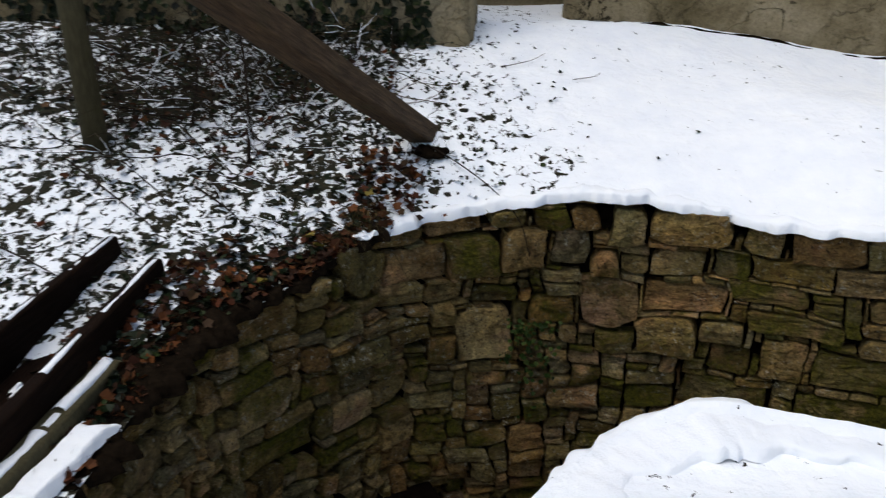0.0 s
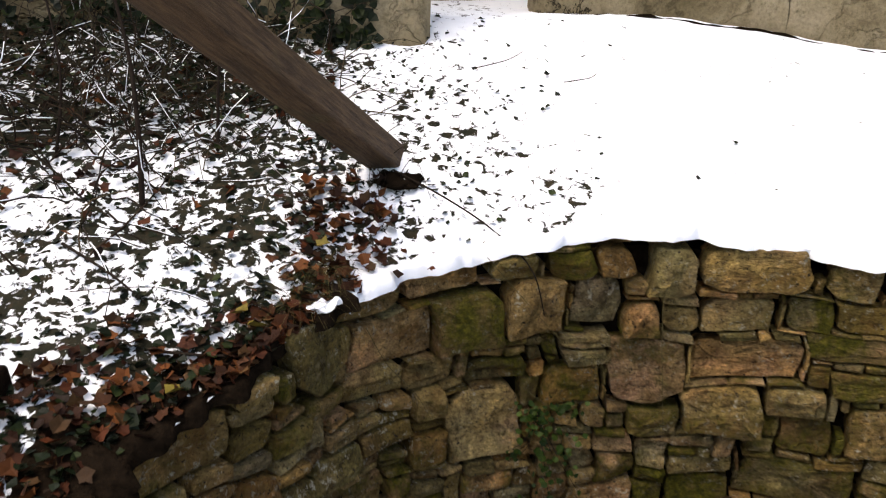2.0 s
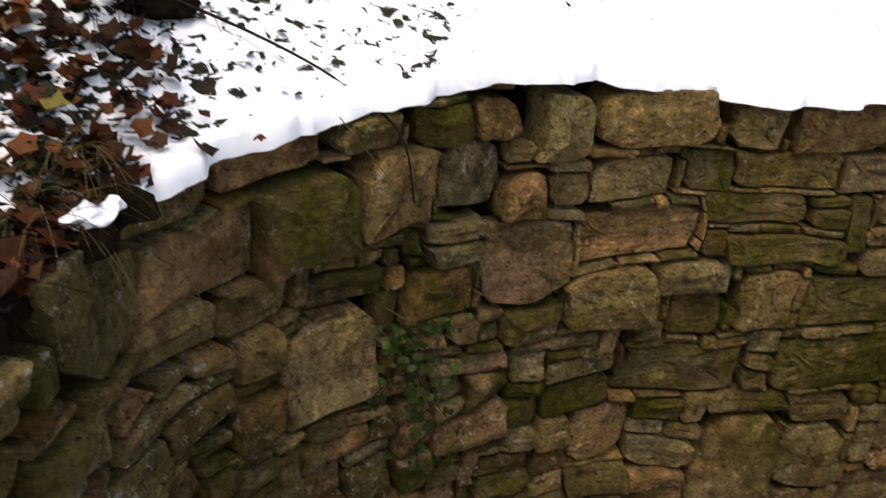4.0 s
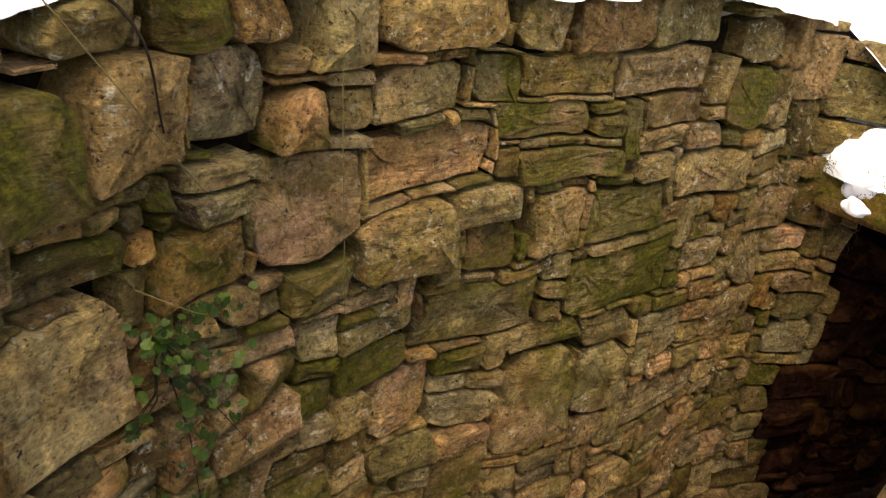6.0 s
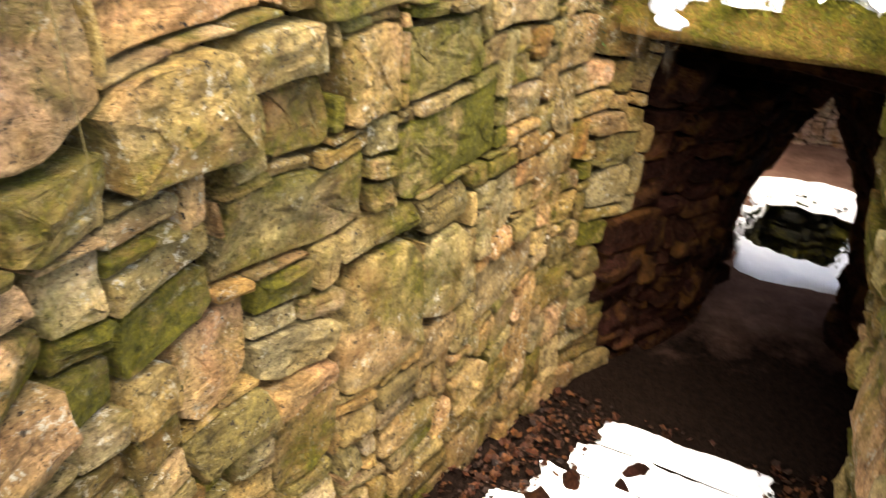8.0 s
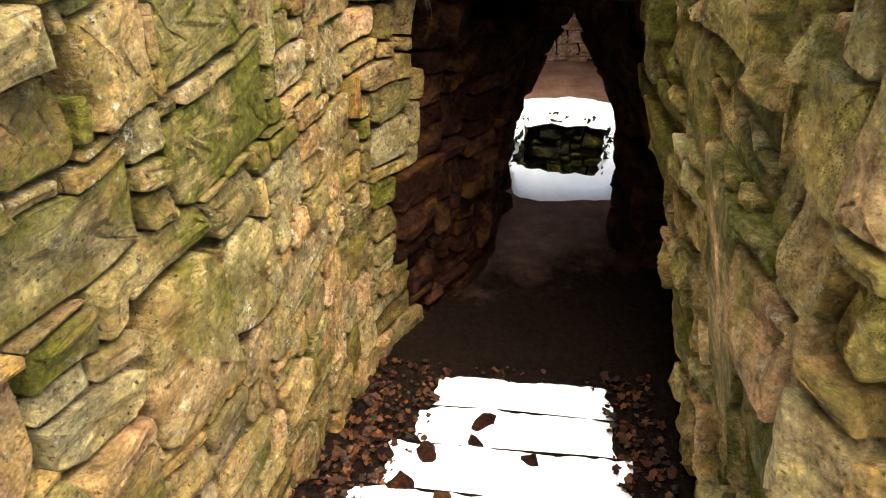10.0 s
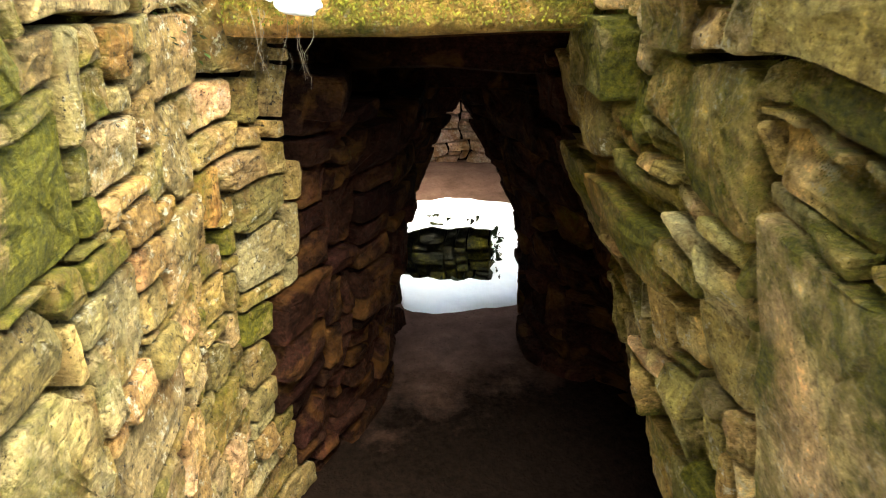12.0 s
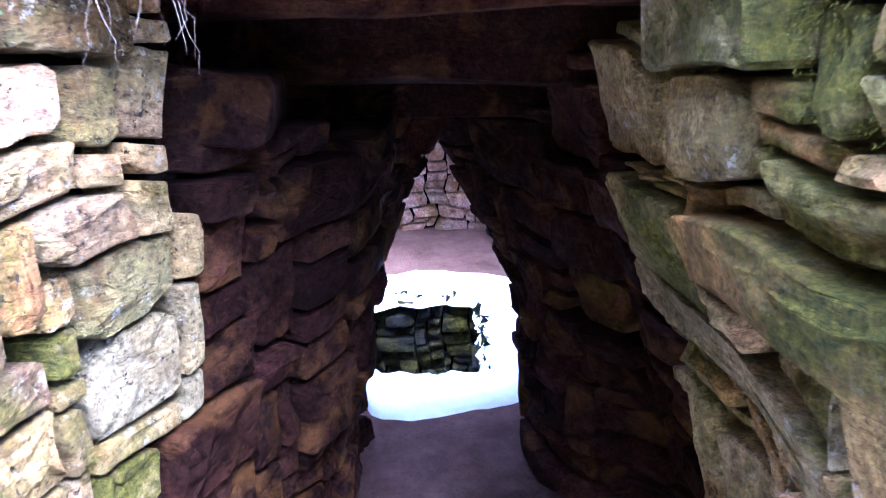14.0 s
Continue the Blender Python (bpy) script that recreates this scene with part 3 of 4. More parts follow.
# ---- the round chamber past the passage ----
CENTRE, RADIUS = Vector((5.35, 1.22)), 1.42
DOOR = math.atan2(1.78 - CENTRE.y, 4.15 - CENTRE.x)
ring_pts = []
for k in range(25):
    a = DOOR + 0.36 + (2 * math.pi - 0.72) * k / 24
    ring_pts.append((CENTRE.x + RADIUS * math.cos(a), CENTRE.y + RADIUS * math.sin(a)))
RING = Line(ring_pts, 4)
lean_ring = lambda s, z: 0.16 * max(0.0, z - FLOOR) ** 1.6
rng = random.Random(5)
wall_chamber = thing("wall_chamber", "corbelled wall of pale dry stones round the chamber", "wall", kind="structure")
ring_rects = pack(RING.length, FLOOR - 0.05, -0.2, rng, [(0.5, 0.14, 0.26, 0.08, 0.14), (0.3, 0.10, 0.2, 0.05, 0.09), (0.2, 0.06, 0.12, 0.04, 0.07)])
ring_spot = wall_spot(RING, lean_ring, -1)
MID = RING.length / 2
build_wall(wall_chamber, ring_rects, ring_spot, rng, lambda r, j: CHAMBER,
           lambda r: abs(r[0] - MID - 0.1) < 0.75, lambda s: -0.1, lambda s: -9)
backing("wall_core", RING, 0.0, RING.length, FLOOR - 0.15, lambda s: -0.1, lean_ring, -1, SOIL, wall_chamber)

# ---- floor of the passage and the chamber ----
PIT = Vector((5.0, 1.47, 0))
AXIS, CROSS = Vector((0.905, -0.425, 0)), Vector((0.425, 0.905, 0))
PIT_LONG, PIT_WIDE = 0.48, 0.30


def in_pit(x, y, more=0.0):
    q = Vector((x, y, 0)) - PIT
    return abs(q.dot(AXIS)) < PIT_LONG + more and abs(q.dot(CROSS)) < PIT_WIDE + more


floor = thing("floor", "bare trodden reddish earth floor", "floor", kind="structure")
verts, faces = [], []
nx, ny = 200, 150
for i in range(nx + 1):
    for j in range(ny + 1):
        x, y = -1.6 + 8.9 * i / nx, -0.6 + 5.2 * j / ny
        z = FLOOR + 0.012 * fractal(x, y, 0, 3) - (0.6 if x < 2.2 else 0.0)
        verts.append((x, y, z))
for i in range(nx):
    for j in range(ny):
        x, y = -1.6 + 8.9 * (i + 0.5) / nx, -0.6 + 5.2 * (j + 0.5) / ny
        if in_pit(x, y, 0.03):
            continue
        a = i * (ny + 1) + j
        faces.append((a, a + ny + 1, a + ny + 2, a + 1))
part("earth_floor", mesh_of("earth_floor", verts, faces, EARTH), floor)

# ---- stone steps under the snow ----
def slab(bm, size, m, bevel=0.02, rough=0.012, seed=0):
    made = bmesh.ops.create_cube(bm, size=1.0, matrix=m @ Matrix.Diagonal((*size, 1)))
    edges = list({e for v in made["verts"] for e in v.link_edges})
    bmesh.ops.bevel(bm, geom=edges, offset=bevel, segments=2, profile=0.6, affect="EDGES")
    bmesh.ops.subdivide_edges(bm, edges=[e for e in bm.edges if e.calc_length() > 0.12], cuts=3, use_grid_fill=True)
    for v in bm.verts:
        q = v.co * 6 + Vector((seed, 0, 0))
        v.co += rough * Vector((noise.noise(q), noise.noise(q + Vector((7, 0, 0))), noise.noise(q + Vector((0, 7, 0)))))


edge = 0.0
for k in range(16):
    depth = 0.294 if edge < 2.3 else 0.285
    s_mid = edge + depth / 2
    z = steps_z(s_mid)
    p, d = PATHLINE.at(s_mid), PATHLINE.along(s_mid)
    step = thing("stone_step", "rough flat stone step bedded in earth, partly snowed over", "step", "steps down to the passage", at=(p.x, p.y, z - 0.3))
    bm = bmesh.new()
    slab(bm, (depth + 0.03, 1.5 if edge > 1.0 else 1.15, 0.3), pose(p.x, p.y, z - 0.15, 0, 0, math.degrees(math.atan2(d.y, d.x))), 0.025, 0.015, k)
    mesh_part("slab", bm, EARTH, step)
    edge += depth
    if edge > PATHLINE.length:
        break

# ---- lintels and roof slabs of the passage ----
TURN_AXIS = math.degrees(math.atan2(AXIS.y, AXIS.x))


def roof_slab(along, z_low, thick, deep, wide, mat, label, seed, off=0.0, tip=0.0):
    c = Vector((2.78, 2.40, 0)) + AXIS * along + CROSS * off
    ob = thing("roof_slab", label, "stone slab", "slabs roofing the passage", at=(c.x, c.y, z_low))
    bm = bmesh.new()
    slab(bm, (deep, wide, thick), pose(c.x, c.y, z_low + thick / 2, tip, 0, TURN_AXIS), 0.035, 0.03, seed)
    mesh_part("slab", bm, mat, ob)
    return ob


roof_slab(0.10, -0.43, 0.20, 0.42, 1.35, MOSSY, "long mossy stone lintel over the passage mouth", 1)
roof_slab(0.50, -0.49, 0.20, 0.40, 1.4, SHADED_REDSTONE, "red-brown stone slab roofing the passage", 2)
roof_slab(0.88, -0.66, 0.20, 0.38, 1.4, SHADED_REDSTONE, "red-brown stone slab roofing the passage", 3)
roof_slab(1.24, -0.80, 0.22, 0.38, 1.3, SHADED_REDSTONE, "low red-brown stone slab roofing the passage", 4)
roof_slab(1.62, -0.80, 0.22, 0.40, 1.3, SHADED_REDSTONE, "red-brown stone slab roofing the passage", 5)

def corbel(x, y, z, size, label, seed, mat):
    ob = thing("corbel_stone", label, "stone", "corbels in the passage", at=(x, y, z - size[2] / 2))
    bm = bmesh.new()
    slab(bm, size, pose(x, y, z, 3, 4, TURN_AXIS + 6), 0.03, 0.025, seed)
    mesh_part("block", bm, mat, ob)


corbel(3.22, 2.64, -0.64, (0.34, 0.36, 0.13), "dark greenish stone block jutting under the roof slab", 8, SHADED_REDSTONE)
corbel(3.30, 2.60, -0.79, (0.2, 0.32, 0.14), "paler red-brown stone block under the corbel", 9, SHADED_REDSTONE)

# ---- chamber roof with its open hole ----
ceiling = thing("ceiling_chamber", "stone roof of the chamber with an open round hole", "ceiling", kind="structure")
verts, faces = [], []
HOLE, HOLE_RADIUS = Vector((5.02, 1.36)), 0.70
for k in range(48):
    a = 2 * math.pi * k / 48
    r_in = HOLE_RADIUS * (1 + 0.06 * math.sin(3 * a) + 0.05 * noise.noise(Vector((math.cos(a) * 2, math.sin(a) * 2, 0))))
    c, d = math.cos(a), math.sin(a)
    for r, centre, z in ((r_in, HOLE, -0.35), (1.75, CENTRE, -0.35), (1.75, CENTRE, -0.12), (r_in, HOLE, -0.12)):
        verts.append((centre.x + r * c, centre.y + r * d, z))
for k in range(48):
    a, b = 4 * k, 4 * ((k + 1) % 48)
    for i in range(4):
        faces.append((a + i, b + i, b + (i + 1) % 4, a + (i + 1) % 4))
part("roof_stones", mesh_of("roof_stones", verts, faces, CHAMBER, False), ceiling)

# ---- ground sheet ----
def brow(s):
    """The south wall's edge at ground height, where the lean has carried it."""
    p, d = SOUTH.at(s), SOUTH.along(s)
    return p + Vector((d.y, -d.x)) * lean_south(s, 0.0)


OUTLINE = [NORTH.at(s) for s in np.linspace(0, ENTRY_NORTH + 0.02, 110)] + [brow(s) for s in np.linspace(ENTRY_SOUTH - 0.02, SOUTH.length, 80)]
OX = np.array([p.x for p in OUTLINE])
OY = np.array([p.y for p in OUTLINE])


def in_trench(x, y):
    inside = False
    j = len(OX) - 1
    for i in range(len(OX)):
        if (OY[i] > y) != (OY[j] > y) and x < (OX[j] - OX[i]) * (y - OY[i]) / (OY[j] - OY[i]) + OX[i]:
            inside = not inside
        j = i
    return inside


def spread(lo, hi, step, far):
    mid = list(np.arange(lo, hi + 1e-6, step))
    left, right, grow = [], [], step
    a, b = lo, hi
    while b < far:
        grow *= 1.45
        a, b = a - grow, b + grow
        left.append(a)
        right.append(b)
    return left[::-1] + mid + right


ground = thing("ground", "snow-covered ground with ivy and litter showing on the bank", "ground", kind="structure")
gx, gy = spread(-3.6, 6.8, 0.055, 400), spread(-0.2, 5.6, 0.055, 400)
verts = [(x, y, ground_z(x, y)) for x in gx for y in gy]
faces = []
ny = len(gy)
for i in range(len(gx) - 1):
    for j in range(ny - 1):
        x, y = (gx[i] + gx[i + 1]) / 2, (gy[j] + gy[j + 1]) / 2
        near = -1.3 < x < 3.1 and 0.8 < y < 3.8
        if near and in_trench(x, y) or math.hypot(x - HOLE.x, y - HOLE.y) < HOLE_RADIUS:
            continue
        a = i * ny + j
        faces.append((a, a + ny, a + ny + 1, a + 1))
uses = {}
for f in faces:
    for v in f:
        uses[v] = uses.get(v, 0) + 1
for v, n in uses.items():
    x, y, z = verts[v]
    if n < 4 and -1.5 < x < 3.2 and 0.7 < y < 4.0:
        k = int(np.argmin((OX - x) ** 2 + (OY - y) ** 2))
        if (OX[k] - x) ** 2 + (OY[k] - y) ** 2 < 0.012:
            verts[v] = (OX[k], OY[k], ground_z(OX[k], OY[k]))
keep = sorted(uses)
index = {v: i for i, v in enumerate(keep)}
part("snow_sheet", mesh_of("snow_sheet", [verts[v] for v in keep], [tuple(index[v] for v in f) for f in faces], BANK), ground)


def snow_roll(name, pts, width, height, parent, seed, lump=0.5, fine=0.3):
    """A lumpy snow ridge along points (x, y, z), each with the sideways direction of its outer side."""
    verts, faces = [], []
    m = 9
    for p, out in pts:
        q = Vector((p[0], p[1], p[2] + seed * 3.3))
        w = width * (1 + lump * noise.noise(q * 5) + 0.4 * lump * noise.noise(q * 15))
        reach = width * lump * (0.7 * noise.noise(q * 4 + Vector((0, 5, 0))) + 0.5 * noise.noise(q * 11 + Vector((0, 5, 0))) + fine * noise.noise(q * 31))
        for j in range(m):
            a = math.pi * j / (m - 1)
            o = (w * math.cos(a) + reach) if j < 5 else w * 1.3 * math.cos(a) + reach * math.sin(a)
            x, y = p[0] + out[0] * o, p[1] + out[1] * o
            h = height * (1 + lump * noise.noise(Vector((x * 6, y * 6, seed))) + 0.5 * lump * noise.noise(Vector((x * 17, y * 17, seed))))
            verts.append((x, y, p[2] + h * (math.sin(a) ** 0.7 if j < 5 else math.sin(a)) - (0.025 if j in (0, m - 1) else 0)))
    for k in range(len(pts) - 1):
        for j in range(m - 1):
            a = k * m + j
            faces.append((a, a + 1, a + m + 1, a + m))
    return part(name, mesh_of(name, verts, faces, SNOW), parent)


def soil_roll(pts, width, height, parent):
    """A crumbling strip of bare soil along the wall's edge."""
    roll = snow_roll("soil_strip", pts, width, height, parent, 9, 0.9)
    roll.data.materials[0] = SOIL


def rim(line, s0, s1, back):
    pts = []
    for s in np.linspace(s0, s1, int(abs(s1 - s0) / 0.012)):
        p, d = line.at(s), line.along(s)
        out = Vector((d.y, -d.x))
        q = p - out * back
        pts.append(((q.x, q.y, ground_z(q.x, q.y) - 0.015), (out.x, out.y)))
    return pts


snow_edge = thing("snow_edge", "soft rounded snow lip along the wall top", "snow", kind="structure")
snow_roll("snow_lip", rim(NORTH, NORTH.nearest((-0.3, 3.41)), ENTRY_NORTH - 0.1, 0.015), 0.062, 0.026, snow_edge, 1, 0.9, 0.22)
bm = bmesh.new()
bmesh.ops.create_icosphere(bm, subdivisions=4, radius=1.0, matrix=pose(-0.345, 3.355, ground_z(-0.345, 3.355) + 0.022, 0, 0, 35) @ Matrix.Diagonal((0.062, 0.030, 0.016, 1)))
for v in bm.verts:
    v.co += 0.016 * noise.noise_vector(v.co * 24) + 0.009 * noise.noise_vector(v.co * 60)
mesh_part("snow_clump", bm, SNOW, snow_edge)
BROW = Line([brow(s) for s in np.linspace(ENTRY_SOUTH + 0.05, SOUTH.length, 26)], 4)
snow_roll("snow_lip", rim(BROW, 0.0, BROW.length, 0.06), 0.12, 0.018, snow_edge, 2, 0.62, 0.1)

soil_edge = thing("soil_edge", "bare dark soil crumbling at the wall top", "soil", kind="structure")
wall_foot = Line([(0.95, 5.37), (2.6, 5.235), (5.0, 5.035)], 40)
foot_pts = [((p.x, p.y, ground_z(p.x, p.y) - 0.012), (0.083, -0.996)) for p in wall_foot.p]
soil_roll(foot_pts, 0.022, 0.014, soil_edge)
soil_roll(rim(NORTH, 0.95, 2.3, 0.17), 0.19, 0.022, soil_edge)
soil_roll(rim(NORTH, 1.55, NORTH.nearest((-0.28, 3.43)), 0.05), 0.10, 0.03, soil_edge)

# ---- house wall above the bank ----
def block(name, x0, x1, y0, y1, z0, z1, mat, parent, cut=0.06):
    bm = bmesh.new()
    slab(bm, (x1 - x0, y1 - y0, z1 - z0), pose((x0 + x1) / 2, (y0 + y1) / 2, (z0 + z1) / 2), cut, 0.02, x0)
    return mesh_part(name, bm, mat, parent)


house_wall = thing("wall_house", "old cracked beige lime-rendered house wall", "wall", kind="structure")


def wall_run(x0, y0, x1, y1, parent):
    a, c = Vector((x0, y0, 0.3)), Vector((x1, y1, 0.3))
    d = c - a
    bm = bmesh.new()
    m = Matrix.Translation((a + c) / 2 + Vector((0, 0, 1.9))) @ pose(0, 0, 0, 0, 0, math.degrees(math.atan2(d.y, d.x))) @ pose(0, 0.22, 0)
    slab(bm, (d.length, 0.44, 3.8), m, 0.09, 0.03, x0)
    return mesh_part("rendered_wall", bm, RENDER, parent)


wall_run(0.80, 5.40, 9.0, 4.72, house_wall)
wall_run(-3.2, 5.45, 0.17, 4.98, house_wall)
wall_run(0.05, 6.0, 0.9, 6.0, house_wall)

# ---- timbers ----
def timber(name, label, foot, top, wide, thick, mat, category, group="", turn=0):
    a, b = Vector(foot), Vector(top)
    ob = thing(name, label, category, group, at=foot)
    bm = bmesh.new()
    m = Matrix.Translation((a + b) / 2) @ (b - a).to_track_quat("X", "Z").to_matrix().to_4x4() @ pose(0, 0, 0, turn, 0, 0)
    slab(bm, ((b - a).length, wide, thick), Matrix(), 0.012, 0.006, a.x)
    me = bpy.data.meshes.new("beam")
    bm.to_mesh(me)
    bm.free()
    me.materials.append(mat)
    me.polygons.foreach_set("use_smooth", [True] * len(me.polygons))
    body = part("beam", me, ob)
    body.matrix_basis = m
    return ob


timber("leaning_timber", "squared dark weathered timber leaning on the snowy bank", (-0.075, 4.18, 0.614), (-1.26, 1.75, 1.98), 0.115, 0.115, TIMBER, "timber", turn=12)
timber("sleeper_plank", "wet black timber plank on edge beside the ivy bank", (-1.42, 3.24, 0.27), (-1.75, 1.6, 0.05), 0.05, 0.24, SLEEPER, "plank", "planks edging the path")
timber("sleeper_plank", "wet black timber plank with a thin line of snow", (-1.2, 3.12, 0.22), (-1.45, 1.5, 0.0), 0.06, 0.22, SLEEPER, "plank", "planks edging the path")
post = thing("wooden_post", "upright greenish weathered round wooden post", "post", at=(-1.79, 4.02, 0.55))
bm = bmesh.new()
bmesh.ops.create_cone(bm, cap_ends=True, segments=20, radius1=0.064, radius2=0.056, depth=2.4, matrix=pose(-1.83, 4.02, 1.7, 0, -2, 0))
mesh_part("shaft", bm, POST, post)

timber("sleeper_plank", "low wet black timber plank lying flat", (-1.29, 3.1, 0.20), (-1.59, 1.55, -0.045), 0.26, 0.04, SLEEPER, "plank", "planks edging the path")
timber("kerb_log", "mossy log edging the bank under a strip of snow", (-1.20, 2.56, 0.10), (-1.40, 1.6, -0.03), 0.09, 0.10, POST, "log")
snow_log = thing("snow_strip", "thin strip of snow lying along the kerb log", "snow", kind="structure")
strip_rng = random.Random(2)
for p0, step_to, wide, high, last in (((-1.20, 2.56, 0.145), (-0.20, -0.96, -0.13), 0.019, 0.016, 1.0), ((-1.2, 3.12, 0.325), (-0.25, -1.62, -0.22), 0.011, 0.010, 0.5), ((-1.42, 3.24, 0.385), (-0.33, -1.64, -0.22), 0.010, 0.009, 1.0)):
    u = 0.02
    while u < last:
        w = min(last, u + strip_rng.uniform(0.05, 0.3))
        if w - u > 0.02:
            snow_roll("snow_strip", [((p0[0] + step_to[0] * v, p0[1] + step_to[1] * v, p0[2] + step_to[2] * v), (0.98, -0.2)) for v in np.linspace(u, w, 4 + int(60 * (w - u)))], wide, high, snow_log, strip_rng.randint(5, 60), 0.8)
        u = w + strip_rng.uniform(0.01, 0.09)

# crumbs of snow on the planks and a patch beside the log
for k in range(26):
    v, w = strip_rng.uniform(0.02, 0.9), strip_rng.uniform(-0.09, 0.09)
    c = Vector((-1.29 - 0.30 * v + w, 3.1 - 1.55 * v, 0.224 - 0.245 * v))
    ridge = [((c.x - 0.2 * d, c.y - d, c.z - 0.16 * d), (0.98, -0.2)) for d in np.linspace(0, strip_rng.uniform(0.02, 0.07), 8)]
    snow_roll("snow_crumb", ridge, strip_rng.uniform(0.005, 0.011), 0.009, snow_log, strip_rng.randint(5, 90), 0.8)

# ---- snow in the passage and the chamber ----
snow_steps = thing("snow_on_steps", "fresh snow lying on the stone steps, leaves at its edges", "snow", kind="structure")


def snow_sheet(name, spot, nu, nv, seed, height, parent, edge=0.16):
    """A soft sheet of snow with a ragged rim; spot(u, v) gives its place on what it lies on, u and v from -1 to 1."""
    verts, faces = [], []
    for i in range(nu + 1):
        for j in range(nv + 1):
            u, v = -1 + 2 * i / nu, -1 + 2 * j / nv
            p = Vector(spot(u, v))
            ragged = 0.10 * noise.noise(Vector((p.x * 9, p.y * 9, seed))) + 0.07 * noise.noise(Vector((p.x * 26, p.y * 26, seed)))
            inside = min(1 - abs(u), 1 - abs(v)) + ragged
            z = height * (smooth01(-0.02, edge, inside) * (1 + 0.35 * noise.noise(Vector((p.x * 7, p.y * 7, seed + 3)))) - 0.75 * (1 - smooth01(-0.1, 0.03, inside)))
            verts.append((p.x, p.y, p.z + z))
    for i in range(nu):
        for j in range(nv):
            a = i * (nv + 1) + j
            faces.append((a, a + nv + 1, a + nv + 2, a + 1))
    return part(name, mesh_of(name, verts, faces, SNOW), parent)


def beside_log(u, v):
    x, y = -1.19 + 0.065 * u - 0.05 * v, 2.06 - 0.22 * v
    return (x, y, ground_z(x, y) + 0.022)


snow_sheet("snow_patch", beside_log, 26, 60, 51, 0.03, snow_log, 0.3)

edge = 0.0
for k in range(17):
    depth = 0.294 if edge < 2.3 else 0.285
    s_mid = edge + depth / 2
    if s_mid > PATHLINE.length - 0.05:
        break
    z = steps_z(s_mid)
    p, d = PATHLINE.at(s_mid), PATHLINE.along(s_mid)
    cross = Vector((-d.y, d.x))
    left = 0.50 - 0.24 * smooth01(1.3, 2.5, p.x)
    right = 0.52 - 0.06 * smooth01(1.5, 2.5, p.x)
    middle, half = (left - right) / 2, (left + right) / 2

    def on_step(u, v, p=p, d=d, cross=cross, z=z, middle=middle, half=half, depth=depth):
        q = p + d * (u * depth * 0.505) + cross * (middle + v * half)
        return (q.x, q.y, z - 0.002)

    snow_sheet("snow_patch", on_step, 20, 72, k, 0.035, snow_steps, 0.3)
    edge += depth

snow_chamber = thing("snow_in_chamber", "bright snow fallen through the roof hole round a stone-lined pit", "snow", kind="structure")
verts, faces = [], []
rings = 12
for k in range(96):
    a = 2 * math.pi * k / 96
    c, d = math.cos(a), math.sin(a)
    inner = min(PIT_LONG / max(abs(c), 1e-6), PIT_WIDE / max(abs(d), 1e-6)) * (0.97 + 0.12 * noise.noise(Vector((c * 5, d * 5, 1))) + 0.07 * noise.noise(Vector((c * 14, d * 14, 1))))
    q_out = 0.89 + 0.02 * math.cos(a) + 0.05 * noise.noise(Vector((c * 2.5, d * 2.5, 7))) + 0.02 * noise.noise(Vector((c * 9, d * 9, 7)))
    if d > 0.1 and c < 0.6:
        q_out -= (0.54 + 0.25 * noise.noise(Vector((c * 7, d * 7, 4)))) * smooth01(0.1, 0.7, d)
    for r in range(rings + 1):
        u = r / rings
        rr = inner + (max(q_out, inner + 0.004 + 0.046 * (1 - smooth01(0.3, 0.7, d))) - inner) * u
        p = PIT + AXIS * (rr * c) + CROSS * (rr * d)
        h = 0.04 * smooth01(0.0, 0.15, u) * (1 - smooth01(0.75, 1.0, u)) + 0.015 * noise.noise(Vector((p.x * 9, p.y * 9, 0)))
        verts.append((p.x, p.y, FLOOR + h - (0.05 if r in (0, rings) else 0.0)))
for k in range(96):
    for r in range(rings):
        a, e = k * (rings + 1) + r, ((k + 1) % 96) * (rings + 1) + r
        faces.append((a, e, e + 1, a + 1))
part("snow_ring", mesh_of("snow_ring", verts, faces, SNOW), snow_chamber)

# ---- stone-lined pit ----
pit = thing("stone_pit", "square pit lined with near-black green stones", "pit", at=(PIT.x, PIT.y, FLOOR - 0.5))
rng = random.Random(31)
for side, (ax, out, half, reach) in enumerate(((CROSS, -AXIS, PIT_WIDE, PIT_LONG), (CROSS, AXIS, PIT_WIDE, PIT_LONG), (AXIS, CROSS, PIT_LONG, PIT_WIDE), (AXIS, -CROSS, PIT_LONG, PIT_WIDE))):
    base = PIT - out * (reach + 0.02)

    def on_side(s, z, o, base=base, ax=ax, out=out, half=half):
        shake = Vector((s * 6, z * 6, 3.0 + half))
        q = base + ax * (s - half - 0.05 + 0.035 * noise.noise(shake)) + out * (o + 0.02 * noise.noise(shake * 1.7))
        return (q.x, q.y, z + 0.03 * noise.noise(shake + Vector((4, 0, 0))))

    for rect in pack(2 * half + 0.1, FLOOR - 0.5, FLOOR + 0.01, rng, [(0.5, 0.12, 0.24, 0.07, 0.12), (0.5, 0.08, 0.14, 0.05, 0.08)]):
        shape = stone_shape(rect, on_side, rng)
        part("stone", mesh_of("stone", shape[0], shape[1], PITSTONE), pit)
bm = bmesh.new()
slab(bm, (0.8, 0.75, 0.1), pose(PIT.x, PIT.y, FLOOR - 0.53, 0, 0, TURN_AXIS), 0.01, 0.02, 3)
mesh_part("pit_bottom", bm, SOIL, pit)

